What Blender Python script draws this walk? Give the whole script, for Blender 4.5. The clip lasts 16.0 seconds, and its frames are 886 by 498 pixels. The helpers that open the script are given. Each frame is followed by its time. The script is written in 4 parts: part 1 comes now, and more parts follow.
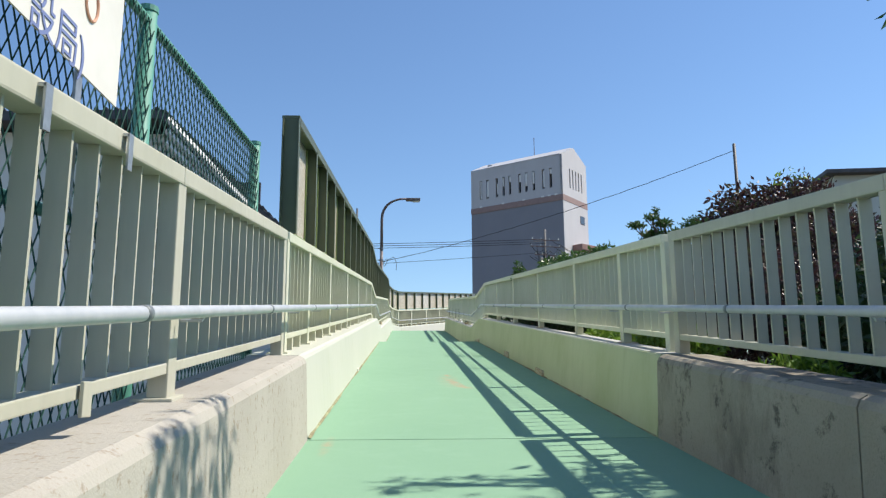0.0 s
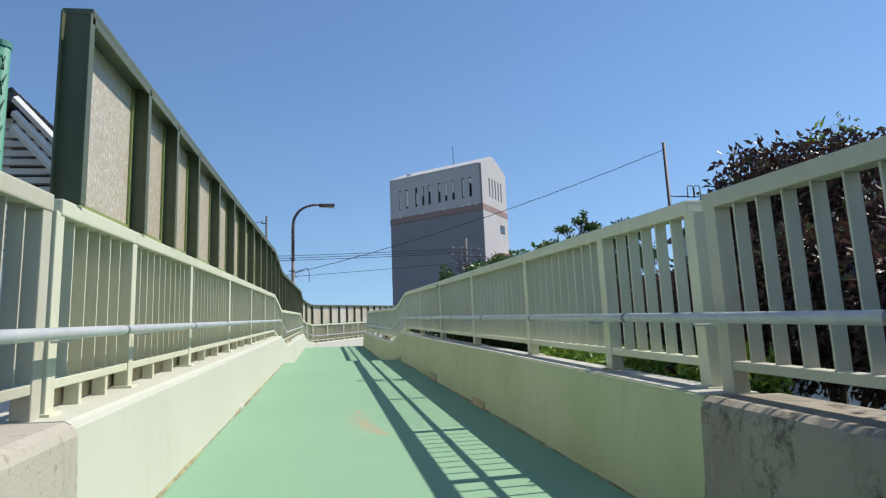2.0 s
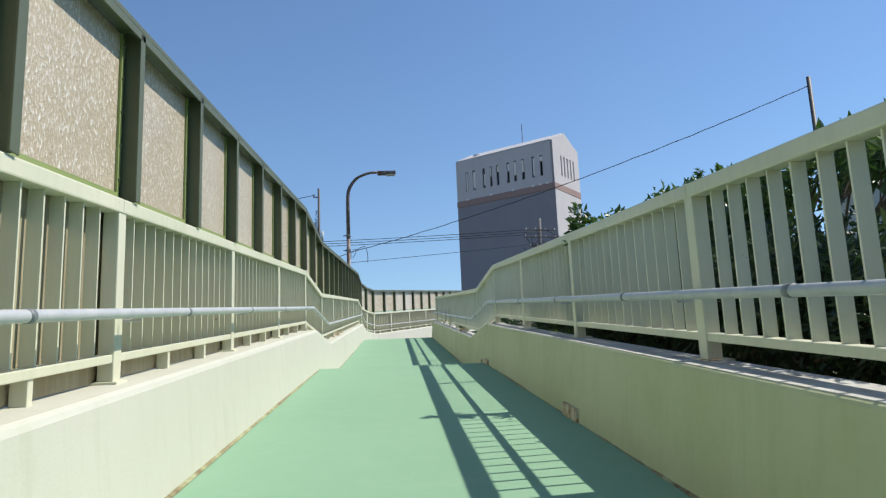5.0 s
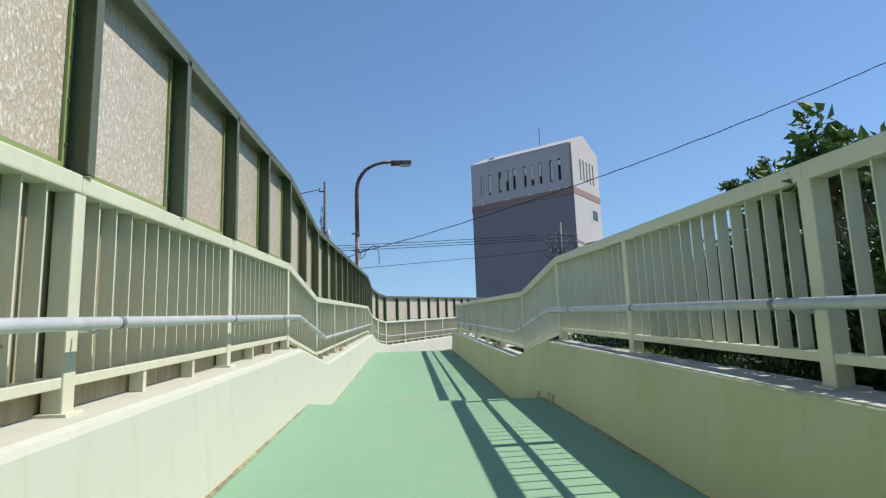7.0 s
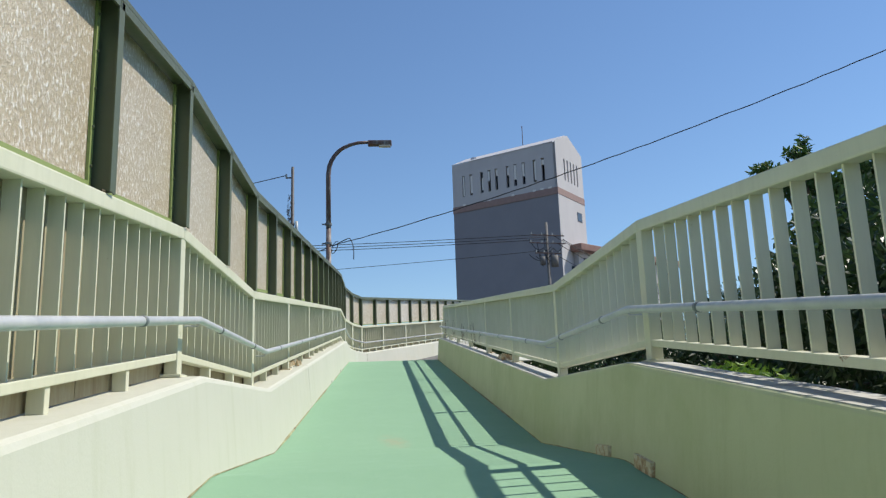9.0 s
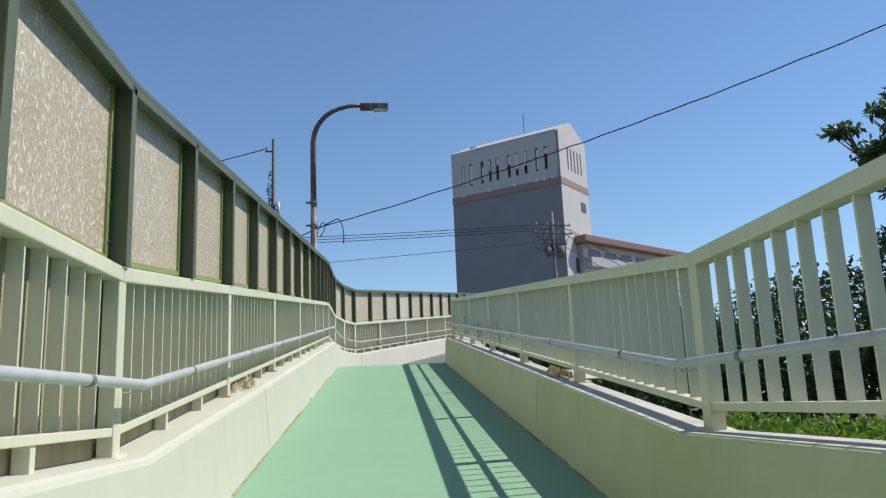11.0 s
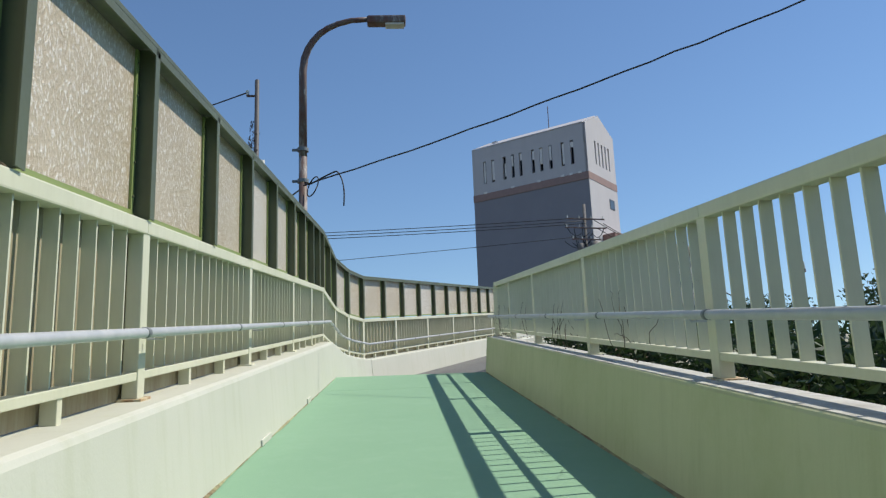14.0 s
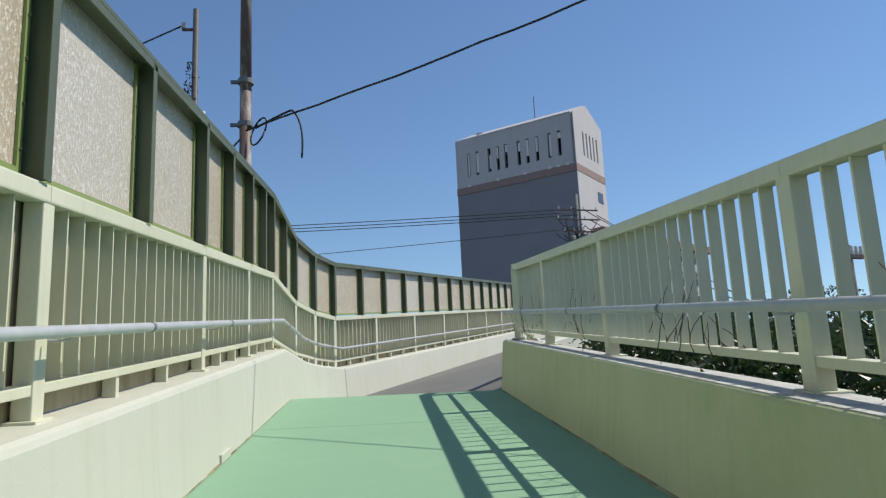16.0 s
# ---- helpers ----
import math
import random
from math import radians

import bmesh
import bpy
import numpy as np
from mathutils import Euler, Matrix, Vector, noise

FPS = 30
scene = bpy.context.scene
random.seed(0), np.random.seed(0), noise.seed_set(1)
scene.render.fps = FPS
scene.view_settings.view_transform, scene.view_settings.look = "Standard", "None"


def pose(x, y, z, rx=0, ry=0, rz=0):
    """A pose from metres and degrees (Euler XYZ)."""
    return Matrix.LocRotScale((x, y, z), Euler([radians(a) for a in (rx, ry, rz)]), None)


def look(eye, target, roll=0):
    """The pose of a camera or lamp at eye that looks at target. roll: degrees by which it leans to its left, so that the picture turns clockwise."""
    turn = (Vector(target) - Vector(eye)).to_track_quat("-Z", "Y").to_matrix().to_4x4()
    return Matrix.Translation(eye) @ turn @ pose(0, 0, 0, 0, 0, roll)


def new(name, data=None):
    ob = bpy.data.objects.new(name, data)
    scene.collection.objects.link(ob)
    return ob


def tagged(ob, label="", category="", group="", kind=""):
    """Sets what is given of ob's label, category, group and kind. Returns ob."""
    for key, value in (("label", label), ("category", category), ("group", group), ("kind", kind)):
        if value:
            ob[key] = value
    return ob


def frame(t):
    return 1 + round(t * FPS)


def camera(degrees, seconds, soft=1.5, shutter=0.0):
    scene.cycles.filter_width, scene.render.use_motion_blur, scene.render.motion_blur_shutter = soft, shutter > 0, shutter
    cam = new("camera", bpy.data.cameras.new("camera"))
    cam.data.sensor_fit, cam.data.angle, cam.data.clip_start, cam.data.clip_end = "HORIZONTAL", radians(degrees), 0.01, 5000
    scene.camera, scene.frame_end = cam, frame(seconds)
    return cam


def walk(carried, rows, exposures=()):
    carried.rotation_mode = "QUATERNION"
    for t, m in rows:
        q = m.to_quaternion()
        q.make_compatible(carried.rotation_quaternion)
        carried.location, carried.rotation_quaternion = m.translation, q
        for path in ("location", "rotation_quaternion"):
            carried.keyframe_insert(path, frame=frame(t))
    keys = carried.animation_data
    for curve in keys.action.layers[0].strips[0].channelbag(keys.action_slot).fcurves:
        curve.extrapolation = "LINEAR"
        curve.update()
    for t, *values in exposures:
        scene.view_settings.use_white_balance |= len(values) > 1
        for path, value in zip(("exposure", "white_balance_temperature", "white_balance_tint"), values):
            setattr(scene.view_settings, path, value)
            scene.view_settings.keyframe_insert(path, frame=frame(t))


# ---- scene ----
# camera: eye about 0.9 m above the ramp, walking up along +y
cam = camera(59.55, 16.0, soft=1.3)
PATH = [
    (0.0, 0.667, -0.000, 0.925, 10.82, 0.29, -2.65),
    (0.5, 0.721, 0.260, 0.949, 11.28, 1.07, -7.86),
    (1.0, 0.753, 0.799, 1.031, 11.41, 1.26, -7.41),
    (1.5, 0.803, 1.475, 1.087, 11.41, 1.77, -7.64),
    (2.0, 0.891, 2.310, 1.207, 11.58, 2.29, -8.29),
    (2.5, 0.969, 3.345, 1.304, 11.16, 1.86, -8.57),
    (3.0, 1.054, 4.262, 1.416, 10.70, 2.56, -8.56),
    (3.5, 1.101, 5.119, 1.516, 11.42, 2.50, -6.67),
    (4.0, 1.117, 5.910, 1.601, 10.64, 2.35, -4.58),
    (6.5, 1.054, 10.209, 2.107, 11.33, 2.14, -2.72),
    (7.0, 1.016, 11.061, 2.213, 11.44, 1.88, -2.46),
    (7.5, 0.992, 11.925, 2.322, 11.19, 1.59, -3.15),
    (8.0, 1.005, 12.723, 2.406, 11.49, 1.70, -3.38),
    (8.5, 0.997, 13.598, 2.502, 11.49, 1.98, -3.52),
    (9.0, 1.001, 14.409, 2.595, 11.68, 1.97, -4.05),
    (11.3, 1.056, 18.285, 3.071, 11.24, 2.43, -4.24),
    (11.5, 1.078, 18.591, 3.104, 11.74, 2.84, -4.66),
    (12.0, 1.105, 19.630, 3.177, 4.60, 2.51, -5.34),
    (12.5, 1.077, 20.515, 3.168, 3.52, 2.08, -3.12),
    (13.0, 1.120, 21.325, 3.155, 4.74, 2.11, -2.27),
    (13.5, 1.037, 22.062, 3.221, 11.07, 1.74, -2.65),
    (14.0, 1.062, 22.937, 3.350, 11.71, 2.18, -2.83),
    (14.5, 1.028, 23.785, 3.428, 11.68, 2.17, -3.82),
    (15.0, 1.060, 24.760, 3.555, 10.93, 2.23, -4.30),
    (15.5, 1.043, 25.650, 3.656, 11.69, 2.77, -4.10),
    (16.0, 1.053, 26.535, 3.760, 11.49, 2.59, -4.18),
]
walk(cam, [(t, pose(x, y, z, 90 + pitch, roll, yaw)) for t, x, y, z, pitch, roll, yaw in PATH],
     exposures=[(0.0, 0.27, 6800, 10), (0.5, 0.10, 6800, 10), (1.5, 0.05, 6800, 10), (4.0, 0.1, 6800, 10), (7.0, 0.03, 6800, 10), (11.5, -0.05, 6800, 10), (16.0, -0.15, 6800, 10)])

# ------------------------------------------------------------------ light
SUN_DIR = Vector((0.79, 0.13, 1.0)).normalized()
world = bpy.data.worlds.new("sky")
scene.world = world
world.use_nodes = True
wn = world.node_tree
sky = wn.nodes.new("ShaderNodeTexSky")
sky.sky_type, sky.sun_disc = "NISHITA", False
sky.sun_elevation = math.asin(SUN_DIR.z)
sky.sun_rotation = math.atan2(SUN_DIR.x, SUN_DIR.y)
sky.air_density, sky.dust_density, sky.ozone_density, sky.altitude = 1.15, 0.0, 8.0, 0
wn.links.new(sky.outputs[0], wn.nodes["Background"].inputs[0])
wn.nodes["Background"].inputs[1].default_value = 0.137
sun = new("sun", bpy.data.lights.new("sun", "SUN"))
sun.data.energy, sun.data.angle, sun.data.color = 5.0, radians(0.53), (1.0, 0.96, 0.88)
sun.matrix_world = look((30, 5, 40), Vector((30, 5, 40)) - SUN_DIR)


# ------------------------------------------------------------------ materials
class Mat:
    """A small builder of node materials."""

    def __init__(self, name, rough=0.6, metal=0.0, spec=0.5):
        self.m = bpy.data.materials.new(name)
        self.m.use_nodes = True
        self.t = self.m.node_tree
        self.b = self.t.nodes["Principled BSDF"]
        self.b.inputs["Roughness"].default_value = rough
        self.b.inputs["Metallic"].default_value = metal
        self.b.inputs["Specular IOR Level"].default_value = spec
        self.co = self.t.nodes.new("ShaderNodeTexCoord").outputs["Object"]

    def world_co(self):
        self.co = self.t.nodes.new("ShaderNodeNewGeometry").outputs["Position"]
        return self

    def stretch(self, sx, sy, sz):
        n = self.t.nodes.new("ShaderNodeMapping")
        n.inputs["Scale"].default_value = (sx, sy, sz)
        self.t.links.new(self.co, n.inputs[0])
        return n.outputs[0]

    def noise(self, scale, detail=4, rough=0.6, co=None):
        n = self.t.nodes.new("ShaderNodeTexNoise")
        n.inputs["Scale"].default_value, n.inputs["Detail"].default_value = scale, detail
        n.inputs["Roughness"].default_value = rough
        self.t.links.new(co or self.co, n.inputs["Vector"])
        return n.outputs["Fac"]

    def voronoi(self, scale, feature="F1", co=None):
        n = self.t.nodes.new("ShaderNodeTexVoronoi")
        n.feature = feature
        n.inputs["Scale"].default_value = scale
        self.t.links.new(co or self.co, n.inputs["Vector"])
        return n.outputs[0]

    def ramp(self, fac, *stops):
        n = self.t.nodes.new("ShaderNodeValToRGB")
        e = n.color_ramp.elements
        while len(e) < len(stops):
            e.new(0.5)
        for k, (p, c) in zip(e, stops):
            k.position = p
            k.color = (*c, 1) if not isinstance(c, (int, float)) else (c, c, c, 1)
        self.t.links.new(fac, n.inputs[0])
        return n.outputs[0]

    def mix(self, fac, a, b, mode="MIX"):
        n = self.t.nodes.new("ShaderNodeMix")
        n.data_type, n.blend_type = "RGBA", mode
        for k, val in ((0, fac), (6, a), (7, b)):
            if isinstance(val, tuple):
                n.inputs[k].default_value = (*val, 1)
            elif isinstance(val, (int, float)):
                n.inputs[k].default_value = val
            else:
                self.t.links.new(val, n.inputs[k])
        return n.outputs[2]

    def random(self):
        return self.t.nodes.new("ShaderNodeObjectInfo").outputs["Random"]

    def island(self):
        return self.t.nodes.new("ShaderNodeNewGeometry").outputs["Random Per Island"]

    def colour(self, c):
        if isinstance(c, tuple):
            self.b.inputs["Base Color"].default_value = (*c, 1)
        else:
            self.t.links.new(c, self.b.inputs["Base Color"])
        return self

    def rough(self, fac, lo, hi):
        n = self.t.nodes.new("ShaderNodeMapRange")
        n.inputs[3].default_value, n.inputs[4].default_value = lo, hi
        self.t.links.new(fac, n.inputs[0])
        self.t.links.new(n.outputs[0], self.b.inputs["Roughness"])
        return self

    def bump(self, fac, strength=0.3, distance=0.01):
        n = self.t.nodes.new("ShaderNodeBump")
        n.inputs["Strength"].default_value, n.inputs["Distance"].default_value = strength, distance
        self.t.links.new(fac, n.inputs["Height"])
        self.t.links.new(n.outputs[0], self.b.inputs["Normal"])
        return self


def painted(name, base, worn, rust=(0.22, 0.09, 0.035), rust_at=0.675, rough=0.45):
    """Old gloss paint on steel: mottled, streaked, with a little rust."""
    k = Mat(name, rough).world_co()
    big = k.noise(0.9, 5)
    fine = k.noise(24, 4)
    streak = k.noise(5, 4, 0.7, k.stretch(3.0, 3.0, 0.35))
    c = k.mix(k.ramp(big, (0.35, 0.0), (0.75, 1.0)), base, worn)
    c = k.mix(k.ramp(streak, (0.45, 0.0), (0.8, 0.35)), c, tuple(v * 0.8 for v in worn))
    c = k.mix(k.ramp(k.noise(7.0, 8, 0.75), (rust_at, 0.0), (rust_at + 0.05, 1.0)), c, rust)
    return k.colour(c).rough(fine, rough - 0.12, rough + 0.2).bump(fine, 0.12, 0.004)


paint = painted("pale_green_paint", (0.64, 0.635, 0.50), (0.55, 0.56, 0.41)).m
weathered_paint = painted("weathered_grey_green_paint", (0.50, 0.485, 0.40), (0.41, 0.40, 0.31), rust_at=0.67, rough=0.6).m


def parapet_paint(name, a, b, patch_tone, amount):
    """Chalky parapet paint with runs, rust freckles and patches of a second tone."""
    k = Mat(name, 0.6).world_co()
    runs = k.noise(3.5, 5, 0.7, k.stretch(2.2, 2.2, 0.25))
    fine = k.noise(60, 4)
    c = k.mix(k.ramp(k.noise(0.7, 6), (0.35, 0.0), (0.7, 1.0)), a, b)
    c = k.mix(k.ramp(k.noise(0.9, 7, 0.7), (0.62 - amount * 0.4, 0.0), (0.8 - amount * 0.3, min(1.0, 0.25 + amount))), c, patch_tone)
    c = k.mix(k.ramp(runs, (0.5, 0.0), (0.85, 0.45)), c, tuple(v * 0.85 for v in patch_tone))
    c = k.mix(k.ramp(k.noise(9, 8, 0.75), (0.71, 0.0), (0.75, 0.8)), c, (0.30, 0.19, 0.10))
    return k.colour(c).bump(fine, 0.25, 0.004).m


wall_paint = parapet_paint("chalky_cream_wall_paint", (0.565, 0.565, 0.49), (0.525, 0.535, 0.455), (0.47, 0.49, 0.33), 0.12)
# right parapet: darker, yellower-green base and wider patches than the left
wall_paint_right = parapet_paint("olive_cream_wall_paint", (0.51, 0.53, 0.335), (0.455, 0.485, 0.28), (0.37, 0.41, 0.20), 0.42)

coping_grey = Mat("chalky_grey_coping", 0.8).world_co()
_n = coping_grey.noise(6, 7, 0.7)
coping_grey = coping_grey.colour(coping_grey.ramp(_n, (0.32, (0.34, 0.33, 0.30)), (0.55, (0.50, 0.50, 0.47)), (0.75, (0.56, 0.56, 0.53)))).bump(_n, 0.2, 0.004).m

floor_green = Mat("green_resin_floor", 0.8, spec=0.22).world_co()
_big = floor_green.noise(0.45, 6)
_mid = floor_green.noise(4, 6, 0.7)
_fine = floor_green.noise(220, 3)
_c = floor_green.mix(floor_green.ramp(_big, (0.3, 0.0), (0.75, 1.0)), (0.255, 0.425, 0.28), (0.228, 0.39, 0.253))
_c = floor_green.mix(floor_green.ramp(_mid, (0.5, 0.0), (0.8, 0.4)), _c, (0.31, 0.48, 0.34))
_c = floor_green.mix(floor_green.ramp(_fine, (0.35, 0.25), (0.6, 0.0)), _c, (0.13, 0.27, 0.18))
_c = floor_green.mix(floor_green.ramp(floor_green.noise(1.7, 9, 0.8), (0.72, 0.0), (0.76, 0.7)), _c, (0.42, 0.38, 0.26))


def worn_spot(k, under, x, y, rx, ry, turn, strength):
    """A worn streak in the coating: an ellipse with a ragged edge."""
    n = k.t.nodes.new("ShaderNodeMapping")
    n.vector_type = "TEXTURE"
    n.inputs["Location"].default_value = (x, y, 0.0)
    n.inputs["Rotation"].default_value = (0.0, 0.0, radians(turn))
    n.inputs["Scale"].default_value = (rx, ry, 1e4)
    k.t.links.new(k.co, n.inputs[0])
    ln = k.t.nodes.new("ShaderNodeVectorMath")
    ln.operation = "LENGTH"
    k.t.links.new(n.outputs[0], ln.inputs[0])
    body = k.ramp(ln.outputs["Value"], (0.15, strength), (1.0, 0.0))
    ragged = k.ramp(k.noise(11, 7, 0.75), (0.40, 0.0), (0.58, 1.0))
    return k.mix(k.mix(1.0, body, ragged, "MULTIPLY"), under, (0.44, 0.30, 0.20))


for _spot in ((1.19, 10.10, 0.06, 0.22, 0, 1.0), (1.23, 9.15, 0.08, 0.62, 8, 1.0), (1.17, 9.45, 0.16, 0.9, 0, 0.45), (1.30, 8.7, 0.10, 0.25, 20, 0.8),
              (1.06, 22.0, 0.16, 0.5, 10, 0.5), (0.15, 5.2, 0.05, 0.4, 0, 0.6)):
    _c = worn_spot(floor_green, _c, *_spot)
floor_green = floor_green.colour(_c).bump(_fine, 0.35, 0.003).m

asphalt = Mat("grey_asphalt", 0.85).world_co()
_f = asphalt.noise(180, 4)
_c = asphalt.mix(asphalt.ramp(asphalt.noise(0.8, 5), (0.3, 0.0), (0.7, 1.0)), (0.20, 0.20, 0.185), (0.16, 0.16, 0.155))
asphalt = asphalt.colour(asphalt.mix(asphalt.ramp(_f, (0.4, 0.6), (0.65, 0.0)), _c, (0.09, 0.09, 0.09))).bump(_f, 0.5, 0.004).m

concrete = Mat("weathered_concrete", 0.9).world_co()
_big = concrete.noise(1.1, 6)
_drip = concrete.noise(2.6, 7, 0.72, concrete.stretch(1.6, 1.6, 0.45))
_fine = concrete.noise(70, 5)
_c = concrete.mix(concrete.ramp(_big, (0.3, 0.0), (0.75, 1.0)), (0.45, 0.42, 0.365), (0.37, 0.34, 0.29))
_c = concrete.mix(concrete.ramp(_drip, (0.58, 0.0), (0.72, 0.55)), _c, (0.20, 0.17, 0.13))
_c = concrete.mix(concrete.ramp(concrete.noise(22, 6, 0.75), (0.56, 0.0), (0.66, 0.7)), _c, (0.24, 0.18, 0.12))
concrete = concrete.colour(_c).bump(_fine, 0.5, 0.006).m

# right kerb: black stains, over a base darkened to paint in its shade
shaded_stained_concrete = Mat("shaded_black_stained_concrete", 0.9).world_co()
_big = shaded_stained_concrete.noise(1.1, 6)
_drip = shaded_stained_concrete.noise(1.5, 8, 0.74, shaded_stained_concrete.stretch(1.3, 1.3, 0.6))
_blot = shaded_stained_concrete.noise(3.4, 8, 0.78)
_fine = shaded_stained_concrete.noise(70, 5)
_c = shaded_stained_concrete.mix(shaded_stained_concrete.ramp(_big, (0.3, 0.0), (0.75, 1.0)), (0.36, 0.325, 0.265), (0.27, 0.24, 0.19))
_c = shaded_stained_concrete.mix(shaded_stained_concrete.ramp(_drip, (0.5, 0.0), (0.68, 0.8)), _c, (0.12, 0.10, 0.08))
_c = shaded_stained_concrete.mix(shaded_stained_concrete.ramp(_blot, (0.56, 0.0), (0.64, 0.85)), _c, (0.06, 0.05, 0.04))
_c = shaded_stained_concrete.mix(shaded_stained_concrete.ramp(_fine, (0.3, 0.4), (0.5, 0.0)), _c, (0.2, 0.18, 0.14))
shaded_stained_concrete = shaded_stained_concrete.colour(_c).bump(_fine, 0.5, 0.006).m

frame_green = painted("dark_olive_green_paint", (0.085, 0.10, 0.058), (0.12, 0.14, 0.08), rust_at=0.74, rough=0.42).m

sheet = Mat("weathered_resin_sheet", 0.28, spec=0.7).world_co()
_sp = sheet.noise(58, 3, 0.75, sheet.stretch(1, 1, 0.6))
_sp2 = sheet.noise(150, 2, 0.6, sheet.stretch(1, 1, 0.6))
_c = sheet.mix(sheet.ramp(sheet.noise(2.2, 5), (0.3, 0.0), (0.75, 1.0)), (0.47, 0.39, 0.27), (0.56, 0.48, 0.36))
_c = sheet.mix(sheet.ramp(sheet.random(), (0.55, 0.0), (1.0, 0.6)), _c, (0.68, 0.65, 0.61))
_c = sheet.mix(sheet.ramp(_sp2, (0.5, 0.0), (0.65, 0.45)), _c, (0.29, 0.235, 0.15))
_c = sheet.mix(sheet.ramp(_sp, (0.52, 0.0), (0.64, 0.85)), _c, (0.88, 0.86, 0.82))
_c = sheet.mix(sheet.ramp(sheet.noise(6, 5, 0.7, sheet.stretch(2, 2, 0.2)), (0.6, 0.0), (0.85, 0.5)), _c, (0.30, 0.27, 0.14))
sheet = sheet.colour(_c).bump(_sp, 0.9, 0.012).m
mossy_frame = painted("moss_tinged_green_paint", (0.20, 0.27, 0.085), (0.26, 0.31, 0.12), rust_at=0.72, rough=0.55).m

old_board = Mat("stained_beige_board", 0.7).world_co()
_d = old_board.noise(6, 6, 0.75, old_board.stretch(2, 2, 0.2))
_c = old_board.mix(old_board.ramp(_d, (0.4, 0.0), (0.75, 1.0)), (0.36, 0.33, 0.22), (0.22, 0.16, 0.09))
old_board = old_board.colour(_c).bump(_d, 0.2, 0.004).m

pipe_grey = Mat("grey_handrail_coating", 0.38).world_co()
pipe_grey = pipe_grey.colour(pipe_grey.ramp(pipe_grey.noise(9, 5), (0.35, (0.40, 0.42, 0.44)), (0.7, (0.50, 0.51, 0.52)))).m
sleeve_grey = Mat("dark_grey_sleeve", 0.5).colour((0.16, 0.18, 0.19)).m
dark_gap = Mat("joint_filler", 0.9).colour((0.03, 0.032, 0.025)).m
rusty = Mat("rusty_painted_steel", 0.75).world_co()
_n = rusty.noise(14, 7, 0.75)
rusty = rusty.colour(rusty.ramp(_n, (0.42, (0.60, 0.58, 0.42)), (0.55, (0.42, 0.30, 0.17)), (0.68, (0.18, 0.08, 0.04)))).bump(_n, 0.3, 0.004).m
mesh_green = Mat("green_coated_wire", 0.8, spec=0.2).colour((0.016, 0.06, 0.048)).m
post_green = painted("blue_green_post_paint", (0.07, 0.25, 0.19), (0.10, 0.30, 0.23), rust_at=0.78).m
sign_white = Mat("faded_white_sign_board", 0.5).world_co()
sign_white = sign_white.colour(sign_white.ramp(sign_white.noise(5, 5), (0.3, (0.66, 0.63, 0.56)), (0.7, (0.74, 0.71, 0.64)))).m
sign_blue = Mat("faded_blue_lettering", 0.6).colour((0.16, 0.20, 0.38)).m
sign_red = Mat("faded_red_print", 0.6).colour((0.55, 0.28, 0.18)).m
band_steel = Mat("galvanised_band", 0.4, 0.7).world_co()
band_steel = band_steel.colour(band_steel.ramp(band_steel.noise(30, 4), (0.3, (0.36, 0.36, 0.34)), (0.7, (0.50, 0.50, 0.48)))).m

tower_wall = Mat("pale_grey_tower_wall", 0.85).world_co()
_n = tower_wall.noise(0.35, 6)
_v = tower_wall.noise(1.2, 5, 0.7, tower_wall.stretch(1, 1, 0.1))
_c = tower_wall.mix(tower_wall.ramp(_n, (0.3, 0.0), (0.7, 1.0)), (0.53, 0.525, 0.54), (0.49, 0.485, 0.505))
tower_wall = tower_wall.colour(tower_wall.mix(tower_wall.ramp(_v, (0.5, 0.0), (0.85, 0.3)), _c, (0.4, 0.39, 0.38))).m
tower_grey = Mat("mid_grey_tower_wall", 0.85).world_co()
_n = tower_grey.noise(0.3, 6)
tower_grey = tower_grey.colour(tower_grey.mix(tower_grey.ramp(_n, (0.3, 0.0), (0.7, 1.0)), (0.255, 0.26, 0.295), (0.23, 0.235, 0.27))).m
tower_red = Mat("faded_red_band", 0.8).world_co()
tower_red = tower_red.colour(tower_red.ramp(tower_red.noise(2, 5), (0.3, (0.27, 0.19, 0.18)), (0.7, (0.33, 0.23, 0.21)))).m
opening_dark = Mat("dark_opening", 0.7).colour((0.05, 0.055, 0.065)).m
# white for the trim and for the light painted into the tower slits
opening_pale = Mat("white_panel_and_trim", 0.7).colour((0.72, 0.72, 0.70)).m
glass = Mat("window_glass", 0.08, 0.0, 0.8).colour((0.06, 0.075, 0.09)).m
roof_brown = Mat("brown_roof_sheet", 0.7).world_co()
roof_brown = roof_brown.colour(roof_brown.ramp(roof_brown.noise(1.5, 5), (0.3, (0.24, 0.13, 0.11)), (0.7, (0.30, 0.18, 0.15)))).m
roof_dark = Mat("dark_grey_tile", 0.6).world_co()
roof_dark = roof_dark.colour(roof_dark.ramp(roof_dark.noise(6, 5), (0.3, (0.05, 0.05, 0.055)), (0.7, (0.085, 0.085, 0.09)))).m
house_white = Mat("white_house_siding", 0.75).world_co()
house_white = house_white.colour(house_white.ramp(house_white.noise(1.4, 5), (0.3, (0.66, 0.66, 0.63)), (0.7, (0.74, 0.74, 0.71)))).m
house_grey = Mat("grey_green_house_wall", 0.8).world_co()
house_grey = house_grey.colour(house_grey.ramp(house_grey.noise(1.1, 5), (0.3, (0.46, 0.50, 0.47)), (0.7, (0.52, 0.55, 0.52)))).m
pole_steel = Mat("rusting_painted_pole", 0.55).world_co()
_n = pole_steel.noise(5, 7, 0.75, pole_steel.stretch(1, 1, 0.25))
